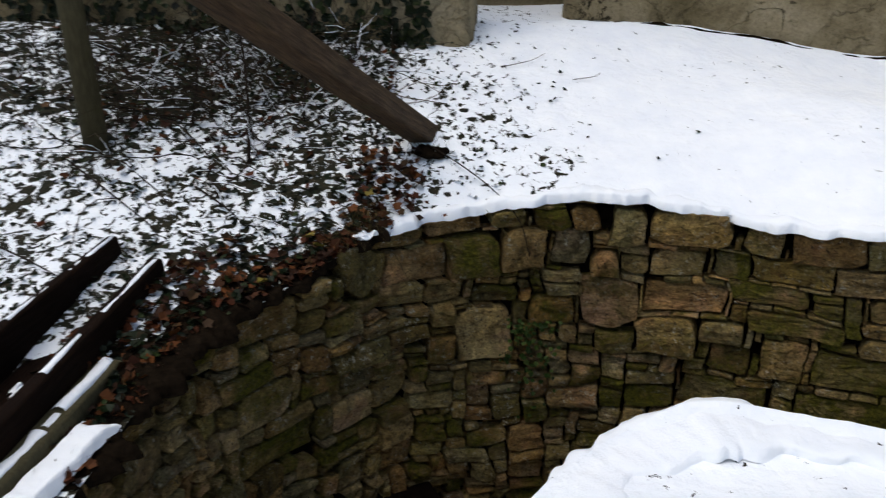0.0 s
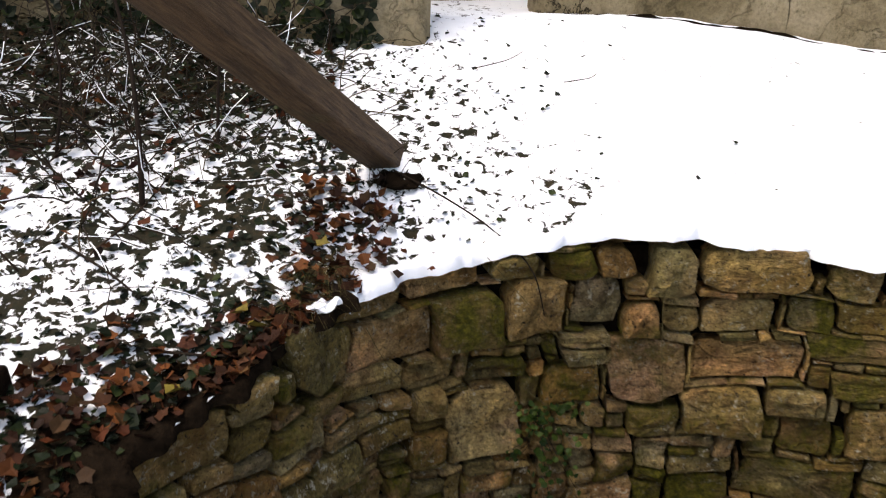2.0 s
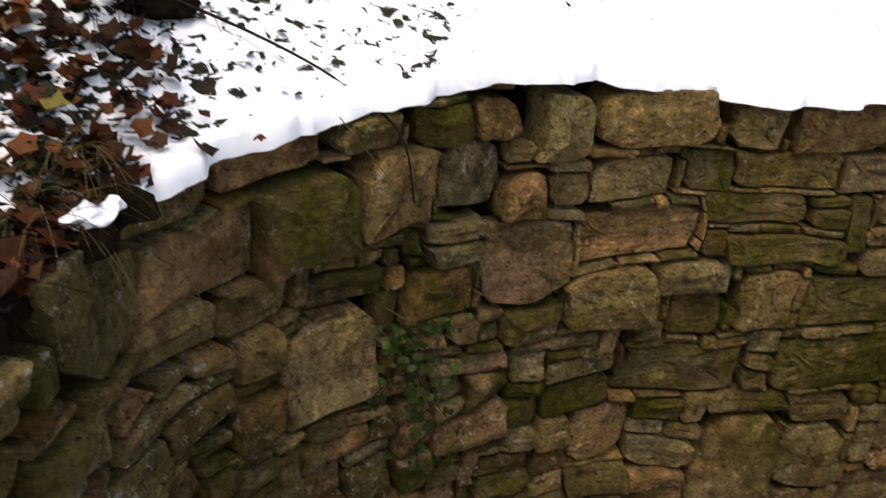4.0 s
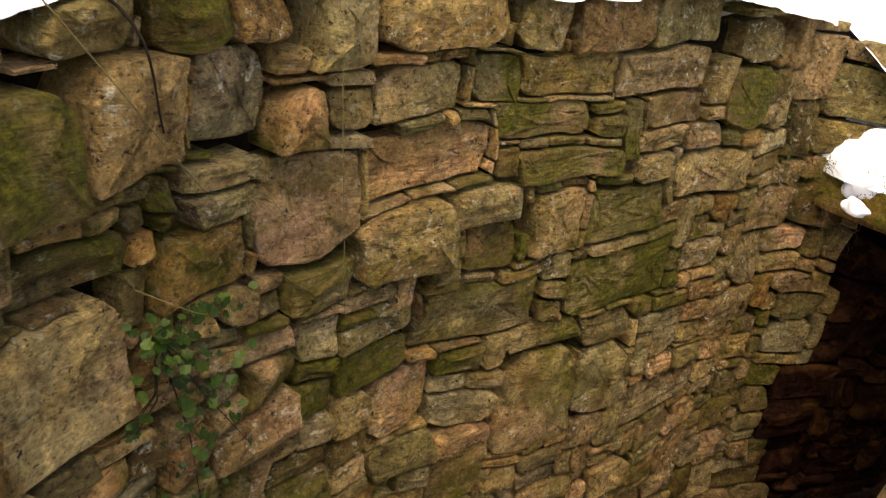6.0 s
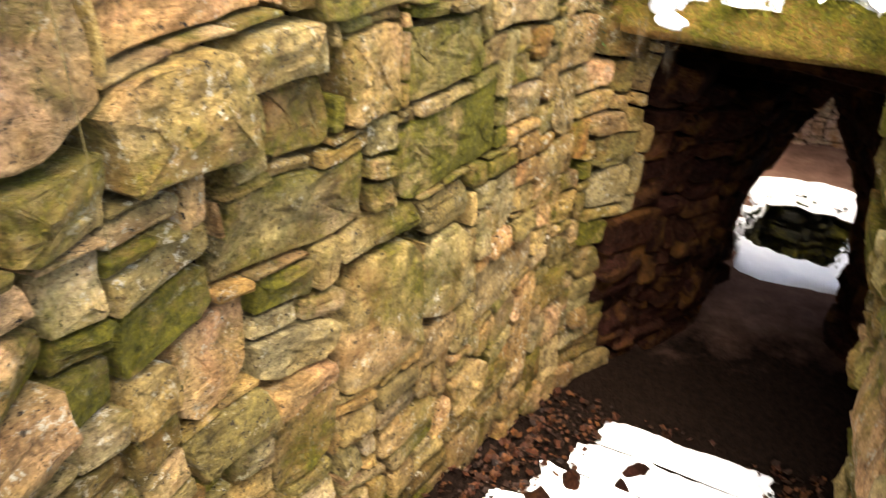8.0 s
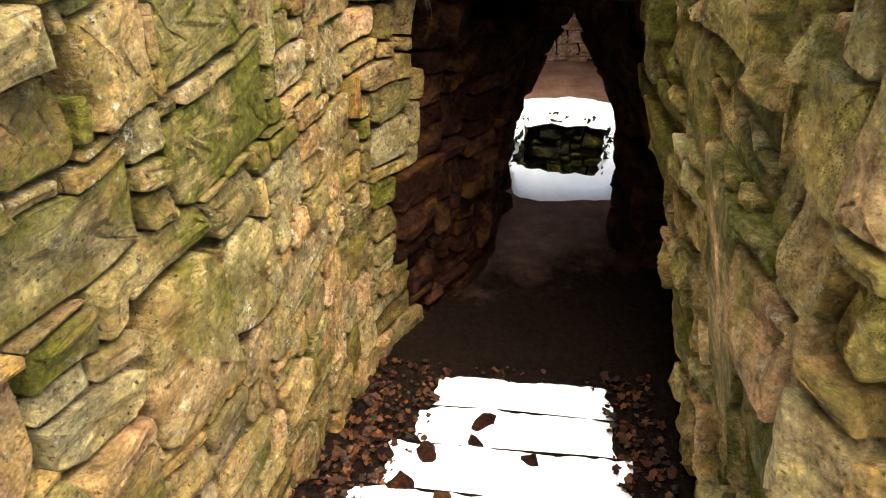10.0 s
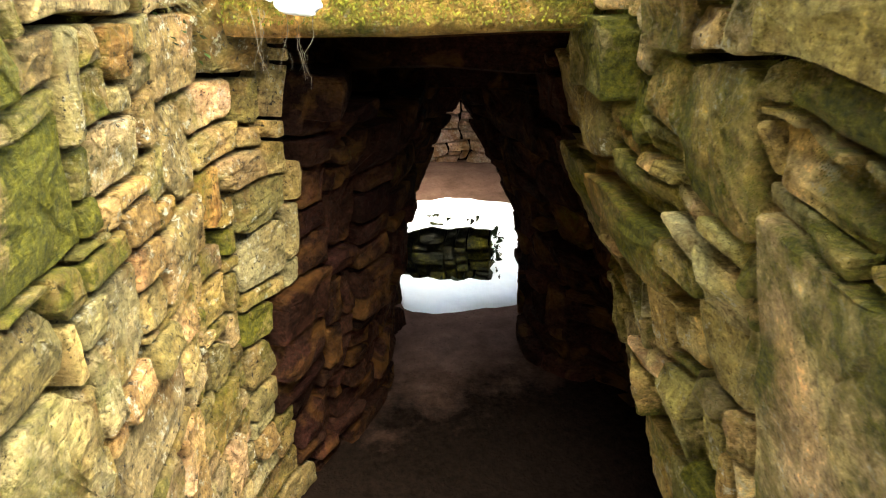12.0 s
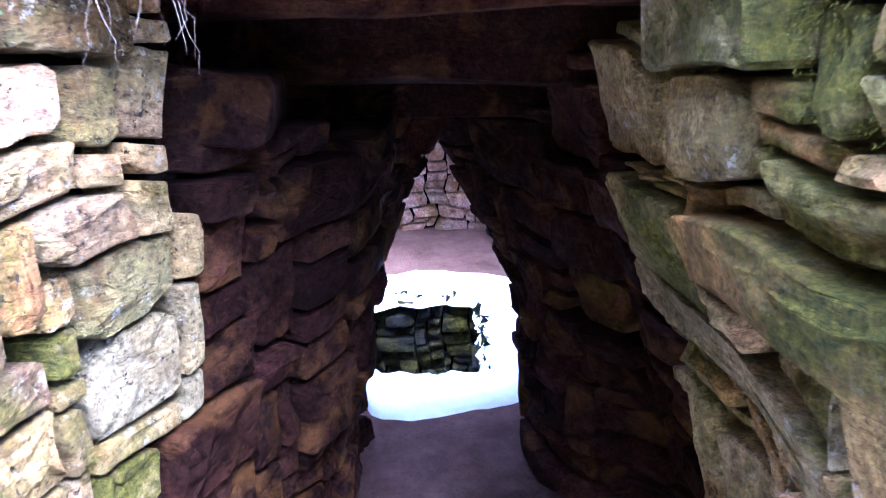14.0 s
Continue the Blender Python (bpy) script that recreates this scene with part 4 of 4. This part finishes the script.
rim_rng = random.Random(44)
rim_leaves = Joined()
for k in range(90):
    a = rim_rng.uniform(0, 6.28)
    c, d = math.cos(a), math.sin(a)
    r = min(PIT_LONG / max(abs(c), 1e-6), PIT_WIDE / max(abs(d), 1e-6)) * rim_rng.uniform(0.93, 1.1)
    p = PIT + AXIS * (r * c) + CROSS * (r * d)
    size = rim_rng.uniform(0.012, 0.035)
    q = [Vector((p.x, p.y, FLOOR + rim_rng.uniform(0.0, 0.05))) + Vector((rim_rng.uniform(-1, 1), rim_rng.uniform(-1, 1), rim_rng.uniform(-0.6, 0.9))) * size for _ in range(4)]
    rim_leaves.add(q, [(0, 1, 2), (0, 2, 3)])
tagged(new("pit_litter", rim_leaves.mesh("pit_litter", IVY, False)), "dark bits of leaf caught on the pit's snowy rim", "litter", kind="stuff")

# ---- snow on the lintel ----
lintel_snow = thing("snow_on_lintel", "lump of snow on the mossy lintel", "snow", kind="structure")


def on_lintel(u, v):
    q = Vector((2.78, 2.40, 0)) + AXIS * (0.22 + 0.34 * u) + CROSS * (0.04 + 0.62 * v)
    return (q.x, q.y, -0.22 + 0.10 * smooth01(0.0, 1.0, u))


snow_roll("snow_patch", [(tuple(Vector((2.78, 2.40, -0.26)) + AXIS * 0.0 + CROSS * v), (-AXIS.x, -AXIS.y)) for v in np.linspace(-0.5, 0.44, 90)], 0.11, 0.15, lintel_snow, 12, 0.4)
snow_sheet("snow_patch", on_lintel, 40, 110, 40, 0.15, lintel_snow, 0.3)

def on_shoulder(u, v):
    q = Vector((2.78, 2.40, 0)) + AXIS * (0.24 + 0.30 * u) + CROSS * (0.02 + 0.86 * v)
    return (q.x, q.y, -0.27 + (ground_z(q.x, q.y) + 0.25) * smooth01(-0.9, 0.9, u) + 0.32 * smooth01(0.62, 0.85, abs(v)) * (1 - smooth01(-0.9, 0.9, u)))


snow_sheet("snow_shoulder", on_shoulder, 30, 90, 41, 0.03, lintel_snow, 0.05)

bm = bmesh.new()
c = Vector((2.78, 2.40, -0.30)) - AXIS * 0.02 + CROSS * 0.26
bmesh.ops.create_icosphere(bm, subdivisions=4, radius=1.0, matrix=pose(c.x, c.y, c.z, 0, 0, TURN_AXIS) @ Matrix.Diagonal((0.10, 0.15, 0.12, 1)))
for v in bm.verts:
    v.co += 0.035 * noise.noise_vector(v.co * 9) + 0.014 * noise.noise_vector(v.co * 25)
mesh_part("snow_lump", bm, SNOW, lintel_snow)
bm = bmesh.new()
bmesh.ops.create_icosphere(bm, subdivisions=3, radius=1.0, matrix=pose(2.70, 2.685, -0.345, 0, 0, TURN_AXIS) @ Matrix.Diagonal((0.04, 0.055, 0.035, 1)))
for v in bm.verts:
    v.co += 0.02 * noise.noise_vector(v.co * 17) + 0.008 * noise.noise_vector(v.co * 45)
mesh_part("snow_lump", bm, SNOW, lintel_snow)


# ---- leaves, stems and grass ----
def leaf_shape(size, m, rng, lobes=5, fold=0.25, notch=0.44):
    """A lobed leaf, folded along its rib and curled at the rim."""
    verts = [m @ Vector((0, -0.5 * size, 0)), m @ Vector((0, 0.1 * size, -0.05 * size))]
    tips = []
    n = 2 * lobes
    for k in range(n + 1):
        a = -2.5 + 5.0 * k / n
        r = size * (0.58 if k % 2 else notch) * rng.uniform(0.85, 1.15)
        x, y = r * math.sin(a), r * math.cos(a)
        tips.append(m @ Vector((x, y, abs(x) * fold + rng.uniform(-0.04, 0.04) * size)))
    verts += tips
    faces = [(1, k + 2, k + 3) for k in range(n)] + [(1, n + 2, 0), (1, 0, 2)]
    return verts, faces


def tube(points, radius, sides=5, taper=0.5):
    verts, faces = [], []
    pts = [Vector(p) for p in points]
    for k, p in enumerate(pts):
        d = (pts[min(k + 1, len(pts) - 1)] - pts[max(k - 1, 0)]).normalized()
        a = d.orthogonal().normalized()
        c = d.cross(a)
        r = radius * (1 - (1 - taper) * k / max(1, len(pts) - 1))
        for j in range(sides):
            w = 2 * math.pi * j / sides
            verts.append(p + (a * math.cos(w) + c * math.sin(w)) * r)
    for k in range(len(pts) - 1):
        for j in range(sides):
            e = k * sides
            faces.append((e + j, e + (j + 1) % sides, e + sides + (j + 1) % sides, e + sides + j))
    faces.append(tuple(range(sides))[::-1])
    faces.append(tuple((len(pts) - 1) * sides + j for j in range(sides)))
    return verts, faces


def blade(foot, direction, length, width, droop, rng):
    """One grass blade, bent over by its weight."""
    p, d = Vector(foot), Vector(direction).normalized()
    side = d.cross(Vector((rng.uniform(-1, 1), rng.uniform(-1, 1), 0.2))).normalized()
    verts, faces = [], []
    n = 5
    for k in range(n + 1):
        w = width * (1 - k / n) + 0.0003
        verts += [p - side * w, p + side * w]
        d = (d + Vector((0, 0, -droop / n))).normalized()
        p = p + d * (length / n)
    for k in range(n):
        faces.append((2 * k, 2 * k + 1, 2 * k + 3, 2 * k + 2))
    return verts, faces


def spin(rng, tilt=40):
    return pose(0, 0, 0, rng.uniform(-tilt, tilt), rng.uniform(-tilt, tilt), rng.uniform(0, 360))


def free_ground(x, y):
    return not in_trench(x, y)


# ivy over the bank
rng = random.Random(77)
ivy_bank = Joined()
made = 0
while made < 7200:
    x, y = rng.uniform(-3.4, 1.5), rng.uniform(1.3, 5.3)
    w = smooth01(1.5, -0.5, x) if y > 3 else smooth01(-0.6, -1.2, x)
    clump = 0.42 + 1.1 * noise.noise(Vector((x * 4.5, y * 4.5, 0))) + 0.5 * noise.noise(Vector((x * 1.3, y * 1.3, 6)))
    thicket = math.exp(-((x + 1.0) / 0.9) ** 2 - ((y - 4.75) / 0.5) ** 2)
    if x > -0.3 and y > 3.4:
        w *= ((0.45 if y < 4.2 else 0.25) + 0.35 * smooth01(0.5, 0.0, x)) * smooth01(0.0, 0.45, noise.noise(Vector((x * 3.0, y * 6.0, 4))) + 0.12)
    if rng.random() > w * max(0.0, clump) + 0.8 * thicket or not free_ground(x, y):
        continue
    made += 1
    z = ground_z(x, y) + rng.uniform(-0.006, 0.014 if x > -0.4 else 0.02) + thicket * rng.uniform(0, 0.25)
    ivy_bank.add(*leaf_shape(rng.uniform(0.012, 0.034) * (0.85 if x > -0.2 else 1.0), Matrix.Translation((x, y, z)) @ spin(rng, 45), rng, 3))
tagged(new("ivy_leaves", ivy_bank.mesh("ivy_leaves", IVY, False)), "dark glossy ivy leaves poking through the snow", "ivy", kind="stuff")

edge_ivy = Joined()
for k in range(420):
    s = rng.uniform(1.2, NORTH.nearest((-0.2, 3.5)))
    p, d = NORTH.at(s), NORTH.along(s)
    q = p - Vector((d.y, -d.x)) * (0.05 + 0.5 * rng.random() * rng.random())
    edge_ivy.add(*leaf_shape(rng.uniform(0.018, 0.042), Matrix.Translation((q.x, q.y, ground_z(q.x, q.y) + rng.uniform(0.005, 0.04))) @ spin(rng, 45), rng, 3))
tagged(new("edge_ivy", edge_ivy.mesh("edge_ivy", IVY, False)), "ivy leaves among the dead leaves at the wall top", "ivy", kind="stuff")

# ivy on the house wall
wall_ivy = Joined()
for k in range(1500):
    u = rng.random()
    x = -3.0 + 2.95 * u
    y = 5.45 - 0.47 * (x + 3.2) / 3.37 - rng.uniform(0.01, 0.07)
    z = 1.0 + rng.random() ** 1.6 * 1.4
    if x > -0.35 and z > 1.15 + 0.4 * rng.random() and rng.random() < 0.75:
        continue
    wall_ivy.add(*leaf_shape(rng.uniform(0.04, 0.07), Matrix.Translation((x, y, z)) @ pose(0, 0, 0, 70, 0, 0) @ spin(rng, 35), rng, 3))
tagged(new("wall_ivy", wall_ivy.mesh("wall_ivy", IVY, False)), "dark ivy climbing the rendered house wall", "ivy", kind="stuff")

# thicket of dead stems
thicket_stems = Joined()
snowy_twigs = Joined()
for k in range(560):
    x, y = rng.gauss(-1.2, 0.65), rng.gauss(4.6, 0.36)
    if y > 5.05 or x > -0.25 or not free_ground(x, y):
        continue
    p = Vector((x, y, ground_z(x, y) - 0.02))
    d = Vector((rng.uniform(-1, 1), rng.uniform(-1, 1), rng.uniform(0.2, 1.5))).normalized()
    pts = [p.copy()]
    for _ in range(7):
        d = (d + Vector((rng.uniform(-0.35, 0.35), rng.uniform(-0.35, 0.35), rng.uniform(-0.42, 0.15)))).normalized()
        p = p + d * rng.uniform(0.05, 0.11)
        p.z = max(p.z, ground_z(p.x, p.y) + 0.005)
        p.y = min(p.y, 4.95)
        pts.append(p.copy())
    r = rng.uniform(0.0015, 0.0045)
    thicket_stems.add(*tube(pts, r, 4))
    if k % 3 == 0:
        a = rng.randint(1, 4)
        snowy_twigs.add(*tube([q + Vector((0, 0, r + 0.001)) for q in pts[a:a + 3]], rng.uniform(0.0015, 0.0032), 5, 0.6))
tagged(new("bramble_thicket", thicket_stems.mesh("bramble_thicket", TWIG)), "tangled thicket of dead brown bramble stems", "brambles", kind="stuff")

tagged(new("snow_on_brambles", snowy_twigs.mesh("snow_on_brambles", SNOW)), "snow lying along the bramble stems", "snow", kind="stuff")

# dead leaves along the bank's edge and in the thicket
dead_bank = Joined()
for k in range(1250):
    if k < 760:
        s = rng.uniform(1.1, NORTH.nearest((-0.25, 3.46)))
        p, d = NORTH.at(s), NORTH.along(s)
        back = (0.27 if s > 2.3 else 0.42) * rng.random() * (rng.random() if s > 2.3 else 1.0)
        q = p - Vector((d.y, -d.x)) * back
        x, y = q.x, q.y
    elif k < 920:
        x, y = rng.gauss(-0.30, 0.10), rng.uniform(3.5, 4.0)
    else:
        x, y = min(-0.3, rng.gauss(-1.1, 0.6)), rng.gauss(4.55, 0.4)
    z = ground_z(x, y) + rng.uniform(0.005, 0.035)
    dead_bank.add(*leaf_shape(rng.uniform(0.025, 0.058), Matrix.Translation((x, y, z)) @ spin(rng, 42), rng, 4, rng.uniform(-0.5, 0.9), 0.40))
tagged(new("dead_leaves", dead_bank.mesh("dead_leaves", DEAD, False)), "wet red-brown dead leaves heaped along the bank edge", "leaves", kind="stuff")

# dead leaves on the passage floor
dead_floor = Joined()
for k in range(2500):
    s = rng.uniform(2.4, PATHLINE.length + 0.5)
    p, d = PATHLINE.at(s), PATHLINE.along(s)
    cross = Vector((-d.y, d.x))
    if s > PATHLINE.length:
        p = p + d * (s - PATHLINE.length)
    off = rng.choice((rng.uniform(0.2, 0.66), rng.uniform(0.25, 0.66), rng.uniform(-0.62, -0.42), rng.uniform(-0.5, 0.6) if s > PATHLINE.length - 0.1 else 0.45))
    q = p + cross * off
    dead_floor.add(*leaf_shape(rng.uniform(0.014, 0.036), Matrix.Translation((q.x, q.y, steps_z(min(s, PATHLINE.length)) + rng.uniform(0.008, 0.03))) @ spin(rng, 38), rng, 4, rng.uniform(-0.5, 0.9), 0.40))
tagged(new("floor_leaves", dead_floor.mesh("floor_leaves", WETLEAF, False)), "brown dead leaves strewn beside the snowy steps", "leaves", kind="stuff")

# yellow leaves among the brown
for x, y in ((-0.6, 3.35), (-0.55, 3.28), (-0.75, 3.05), (-0.35, 3.62)):
    sh = leaf_shape(0.055, Matrix.Translation((x, y, ground_z(x, y) + 0.04)) @ spin(rng, 25), rng, 4, 0.5, 0.4)
    tagged(new("yellow_leaf", mesh_of("yellow_leaf", sh[0], sh[1], YELLOWLEAF, False)), "yellow fallen leaf lying on brown leaves", "leaf", "yellow leaves")


def tuft(name, label, foot, count, length, spread_out, droop, mat, seed, lean_to=(0, 0, 1)):
    r = random.Random(seed)
    j = Joined()
    for _ in range(count):
        d = Vector(lean_to) + Vector((r.uniform(-1, 1), r.uniform(-1, 1), r.uniform(-0.3, 0.5))) * spread_out
        f = Vector(foot) + Vector((r.uniform(-1, 1), r.uniform(-1, 1), r.uniform(-0.3, 0.3))) * 0.04
        j.add(*blade(f, d, length * r.uniform(0.5, 1.2), 0.0005, droop * r.uniform(0.6, 1.4), r))
    return tagged(new(name, j.mesh(name, mat)), label, "grass", "grass tufts")


tuft("grass_tuft", "drooping tuft of straw-coloured dead grass", (-0.42, 3.42, ground_z(-0.42, 3.42)), 130, 0.26, 0.9, 2.2, STRAW, 1, (-0.2, -0.5, 0.7))
tuft("grass_tuft", "drooping tuft of straw-coloured dead grass", (-0.34, 3.56, ground_z(-0.34, 3.56)), 70, 0.2, 0.9, 2.0, STRAW, 2, (-0.1, -0.4, 0.7))
tuft("grass_tuft", "fine dry grass growing from a wall joint", north_spot(3.80, -0.03, 0.02), 60, 0.09, 1.7, 1.8, STRAW, 3, (0.0, -0.8, 0.2))
for k, (s, z) in enumerate(((6.05, -0.12), (6.15, -0.25), (6.0, -0.32), (5.9, 0.05), (6.22, -0.38))):
    tuft("grass_tuft", "fine dry grass hanging from the mossy wall", north_spot(s, z, 0.02), 40, 0.12, 0.6, 2.6, STRAW, 4 + k, (-0.3, -0.8, 0.0))

# green herb in the wall
herb = thing("wall_herb", "leafy green herb growing out of a wall joint", "plant", at=north_spot(3.60, -0.4, 0.0))
rng = random.Random(8)
herb_leaves = Joined()
root_at = Vector(north_spot(3.60, -0.28, 0.0))
for k in range(125):
    s, z = rng.gauss(3.61, 0.065), -0.20 - abs(rng.gauss(0, 0.2))
    tip = Vector(north_spot(s, z, rng.uniform(0.03, 0.11)))
    mid = (root_at + tip) / 2 + Vector((0, -0.03, -0.02))
    if k % 14 == 0:
        sh = tube([root_at, mid, tip], 0.0018, 4)
        part("stalk", mesh_of("stalk", sh[0], sh[1], TWIG), herb)
    herb_leaves.add(*leaf_shape(rng.uniform(0.013, 0.031), Matrix.Translation(tip) @ pose(0, 0, 0, 55, 0, 0) @ spin(rng, 45), rng, 5, 0.15))
tagged(part("foliage", herb_leaves.mesh("foliage", HERB, False), herb), kind="stuff")
mossy_ivy = Joined()
for k in range(60):
    s, z = min(ENTRY_NORTH - 0.05, rng.gauss(6.0, 0.16)), min(0.15, rng.gauss(-0.2, 0.2))
    mossy_ivy.add(*leaf_shape(rng.uniform(0.010, 0.018), Matrix.Translation(north_spot(s, z, 0.04)) @ pose(0, 0, 0, 60, 0, 0) @ spin(rng, 40), rng, 3))
tagged(new("wall_seedlings", mossy_ivy.mesh("wall_seedlings", HERB, False)), "small green seedlings in the wall moss", "plant", kind="stuff")

# single stems
def stem(label, pts, radius, name="dried_sapling", mat=TWIG):
    sh = tube(Line(pts, 6).p if len(pts) > 2 else pts, radius, 6, 0.45)
    return tagged(new(name, mesh_of(name, sh[0], sh[1], mat)), label, "stem", "dead stems")


def g(x, y, up=0.0):
    return (x, y, ground_z(x, y) + up)


stem("upright dead brown sapling stem in the snow", [g(-0.98, 3.89, -0.02), g(-0.97, 3.93, 0.25), g(-0.99, 4.0, 0.5), g(-1.05, 4.05, 0.8)], 0.012, "dried_sapling")
stem("thin dead stem standing in the thicket", [g(-0.75, 4.2, -0.02), g(-0.72, 4.25, 0.3), g(-0.66, 4.3, 0.6)], 0.008)
stem("thin dead stem standing in the thicket", [g(-1.35, 4.2, -0.02), g(-1.3, 4.25, 0.3), g(-1.36, 4.35, 0.7)], 0.008)
stem("long bramble runner trailing over the snow and down the wall", [g(-0.08, 4.02, 0.03), g(0.1, 3.86, 0.03), g(0.25, 3.72, 0.02), north_spot(3.5, 0.30, 0.07), north_spot(3.58, 0.12, 0.06)], 0.0045, "bramble_runner")
stem("thin dry stem hanging down the stone wall", [north_spot(4.02, 0.36, 0.05), north_spot(4.03, 0.1, 0.06), north_spot(4.05, -0.15, 0.055), north_spot(4.07, -0.42, 0.05)], 0.0016, "dry_creeper", STRAW)
stem("pale dry stem slanting down the stone wall", [north_spot(3.34, 0.37, 0.06), north_spot(3.48, 0.2, 0.07), north_spot(3.62, 0.06, 0.06), north_spot(3.74, -0.08, 0.05)], 0.0014, "dry_creeper", STRAW)
stem("pale dry stem slanting down the stone wall", [north_spot(2.84, 0.24, 0.06), north_spot(2.95, 0.08, 0.07), north_spot(3.06, -0.06, 0.06), north_spot(3.14, -0.22, 0.05)], 0.0014, "dry_creeper", STRAW)
stem("pale dry stem arching over the green herb", [north_spot(3.50, -0.13, 0.05), north_spot(3.60, -0.19, 0.10), north_spot(3.72, -0.27, 0.08)], 0.0014, "dry_creeper", STRAW)
for k, (a, c) in enumerate((((-2.0, 3.3), (-1.55, 3.0)), ((-1.9, 3.9), (-1.3, 3.4)), ((-1.2, 3.7), (-0.9, 3.45)), ((-0.85, 3.25), (-0.55, 3.2)), ((0.75, 4.62), (0.92, 4.68)), ((0.35, 4.75), (0.62, 4.9)), ((-2.4, 3.6), (-1.9, 3.2)))):
    m = ((a[0] + c[0]) / 2 + 0.03, (a[1] + c[1]) / 2 - 0.03)
    stem("bare brown twig lying on the snow", [g(*a, 0.01), g(*m, 0.025), g(*c, 0.01)], 0.0055 if a[0] < 0 else 0.003, "fallen_twig")

foot_rng = random.Random(14)
for k in range(9):
    a = foot_rng.uniform(0, 6.28)
    x, y = -0.13 + 0.07 * math.cos(a), 4.03 + 0.07 * math.sin(a)
    stem("dry twig curling round the foot of the timber", [g(x, y, -0.01), g(x + 0.03 * math.cos(a + 1), y - 0.03, 0.07), g(x + 0.07 * math.cos(a), y - 0.06, 0.12), g(x + 0.12 * math.cos(a), y - 0.08 + 0.1 * math.sin(a), 0.01)], 0.0016, "dry_twig")
clod = thing("soil_clod", "dark clod of soil bared beside the timber", "soil", at=g(-0.02, 3.95, -0.02))
bm = bmesh.new()
bmesh.ops.create_icosphere(bm, subdivisions=3, radius=1.0, matrix=Matrix.Translation(g(-0.07, 4.0, 0.0)) @ Matrix.Diagonal((0.10, 0.075, 0.022, 1)))
for v in bm.verts:
    v.co += 0.03 * noise.noise_vector(v.co * 22) + 0.012 * noise.noise_vector(v.co * 60)
mesh_part("clump", bm, SOIL, clod)

# rocks that stand out of the snow on the steps
rock_rng = random.Random(6)
for k in range(20):
    s = rock_rng.uniform(2.9, PATHLINE.length - 0.3)
    p, d = PATHLINE.at(s), PATHLINE.along(s)
    q = p + Vector((-d.y, d.x)) * rock_rng.uniform(-0.38, 0.32)
    z = steps_z(s) + 0.028
    rock = thing("small_rock", "small grey-brown rock poking out of the snow", "rock", "rocks on the steps", at=(q.x, q.y, z))
    bm = bmesh.new()
    bmesh.ops.create_icosphere(bm, subdivisions=2, radius=1.0, matrix=Matrix.Translation((q.x, q.y, z)) @ spin(rock_rng, 10) @ Matrix.Diagonal((rock_rng.uniform(0.02, 0.06), rock_rng.uniform(0.018, 0.04), rock_rng.uniform(0.016, 0.028), 1)))
    for v in bm.verts:
        v.co += 0.022 * noise.noise_vector(v.co * 24) + 0.008 * noise.noise_vector(v.co * 70)
    mesh_part("rock", bm, SHADED_REDSTONE, rock)

# hanging roots at the passage mouth
roots = thing("hanging_roots", "pale thin roots hanging beside the lintel", "roots", at=(2.72, 2.78, -0.4))
rng = random.Random(3)
for k in range(9):
    x, y = 2.73 + rng.uniform(-0.06, 0.09), 2.73 + rng.uniform(-0.10, 0.06)
    z, dx, dy = -0.36, rng.uniform(-0.005, 0.005), rng.uniform(-0.005, 0.005)
    pts = [(x, y, z)]
    for _ in range(9):
        x, y, z = x + dx + rng.uniform(-0.008, 0.008), y + dy + rng.uniform(-0.008, 0.008), z - rng.uniform(0.008, 0.03)
        pts.append((x, y, z))
    sh = tube(pts, rng.uniform(0.0005, 0.0012), 5, 0.3)
    part("root", mesh_of("root", sh[0], sh[1], ROOT), roots)

# ---- hanging moss on the upper stones ----
rng = random.Random(19)
moss = Joined()


def moss_flake(p, out, size):
    side = Vector((-out.y, out.x, 0))
    d = (Vector((0, 0, -1)) + out * rng.uniform(0.0, 0.7) + side * rng.uniform(-0.6, 0.6)).normalized() * size
    a, c = p - side * size * 0.3, p + side * size * 0.3
    moss.add([a, c, p + d + side * size * 0.12, p + d * 0.7 - side * size * 0.3 + out * size * 0.15], [(0, 1, 2, 3)])


made = 0
while made < 30000:
    if rng.random() < 0.72:
        s = rng.uniform(ENTRY_SOUTH - 0.15, ENTRY_SOUTH + 1.9)
        z = -0.02 - abs(rng.gauss(0, 0.34))
        line, spot_of = SOUTH, south_spot
    else:
        s, z = rng.uniform(ENTRY_NORTH - 0.9, ENTRY_NORTH + 0.1), rng.uniform(-0.55, 0.35)
        line, spot_of = NORTH, north_spot
    if noise.noise(Vector((s * 6, z * 6, 2))) + 0.5 * noise.noise(Vector((s * 17, z * 17, 5))) < (0.05 if line is SOUTH else 0.28):
        continue
    d = line.along(s)
    out = Vector((d.y, -d.x, 0))
    moss_flake(Vector(spot_of(s, z, rng.uniform(0.0, 0.025))), out, rng.uniform(0.0015, 0.0036))
    made += 1
for k in range(8000):
    v = rng.uniform(-0.62, 0.62)
    if noise.noise(Vector((v * 7, 0, 3))) + rng.uniform(-0.5, 0.5) < -0.25:
        continue
    q = Vector((2.78, 2.40, 0)) + AXIS * (-0.115 + rng.uniform(-0.015, 0.01)) + CROSS * v
    moss_flake(Vector((q.x, q.y, rng.uniform(-0.40, -0.22))), -AXIS, rng.uniform(0.003, 0.008))
tagged(new("hanging_moss", moss.mesh("hanging_moss", MOSS, False)), "yellow-green moss hanging from the upper stones", "moss", kind="stuff")
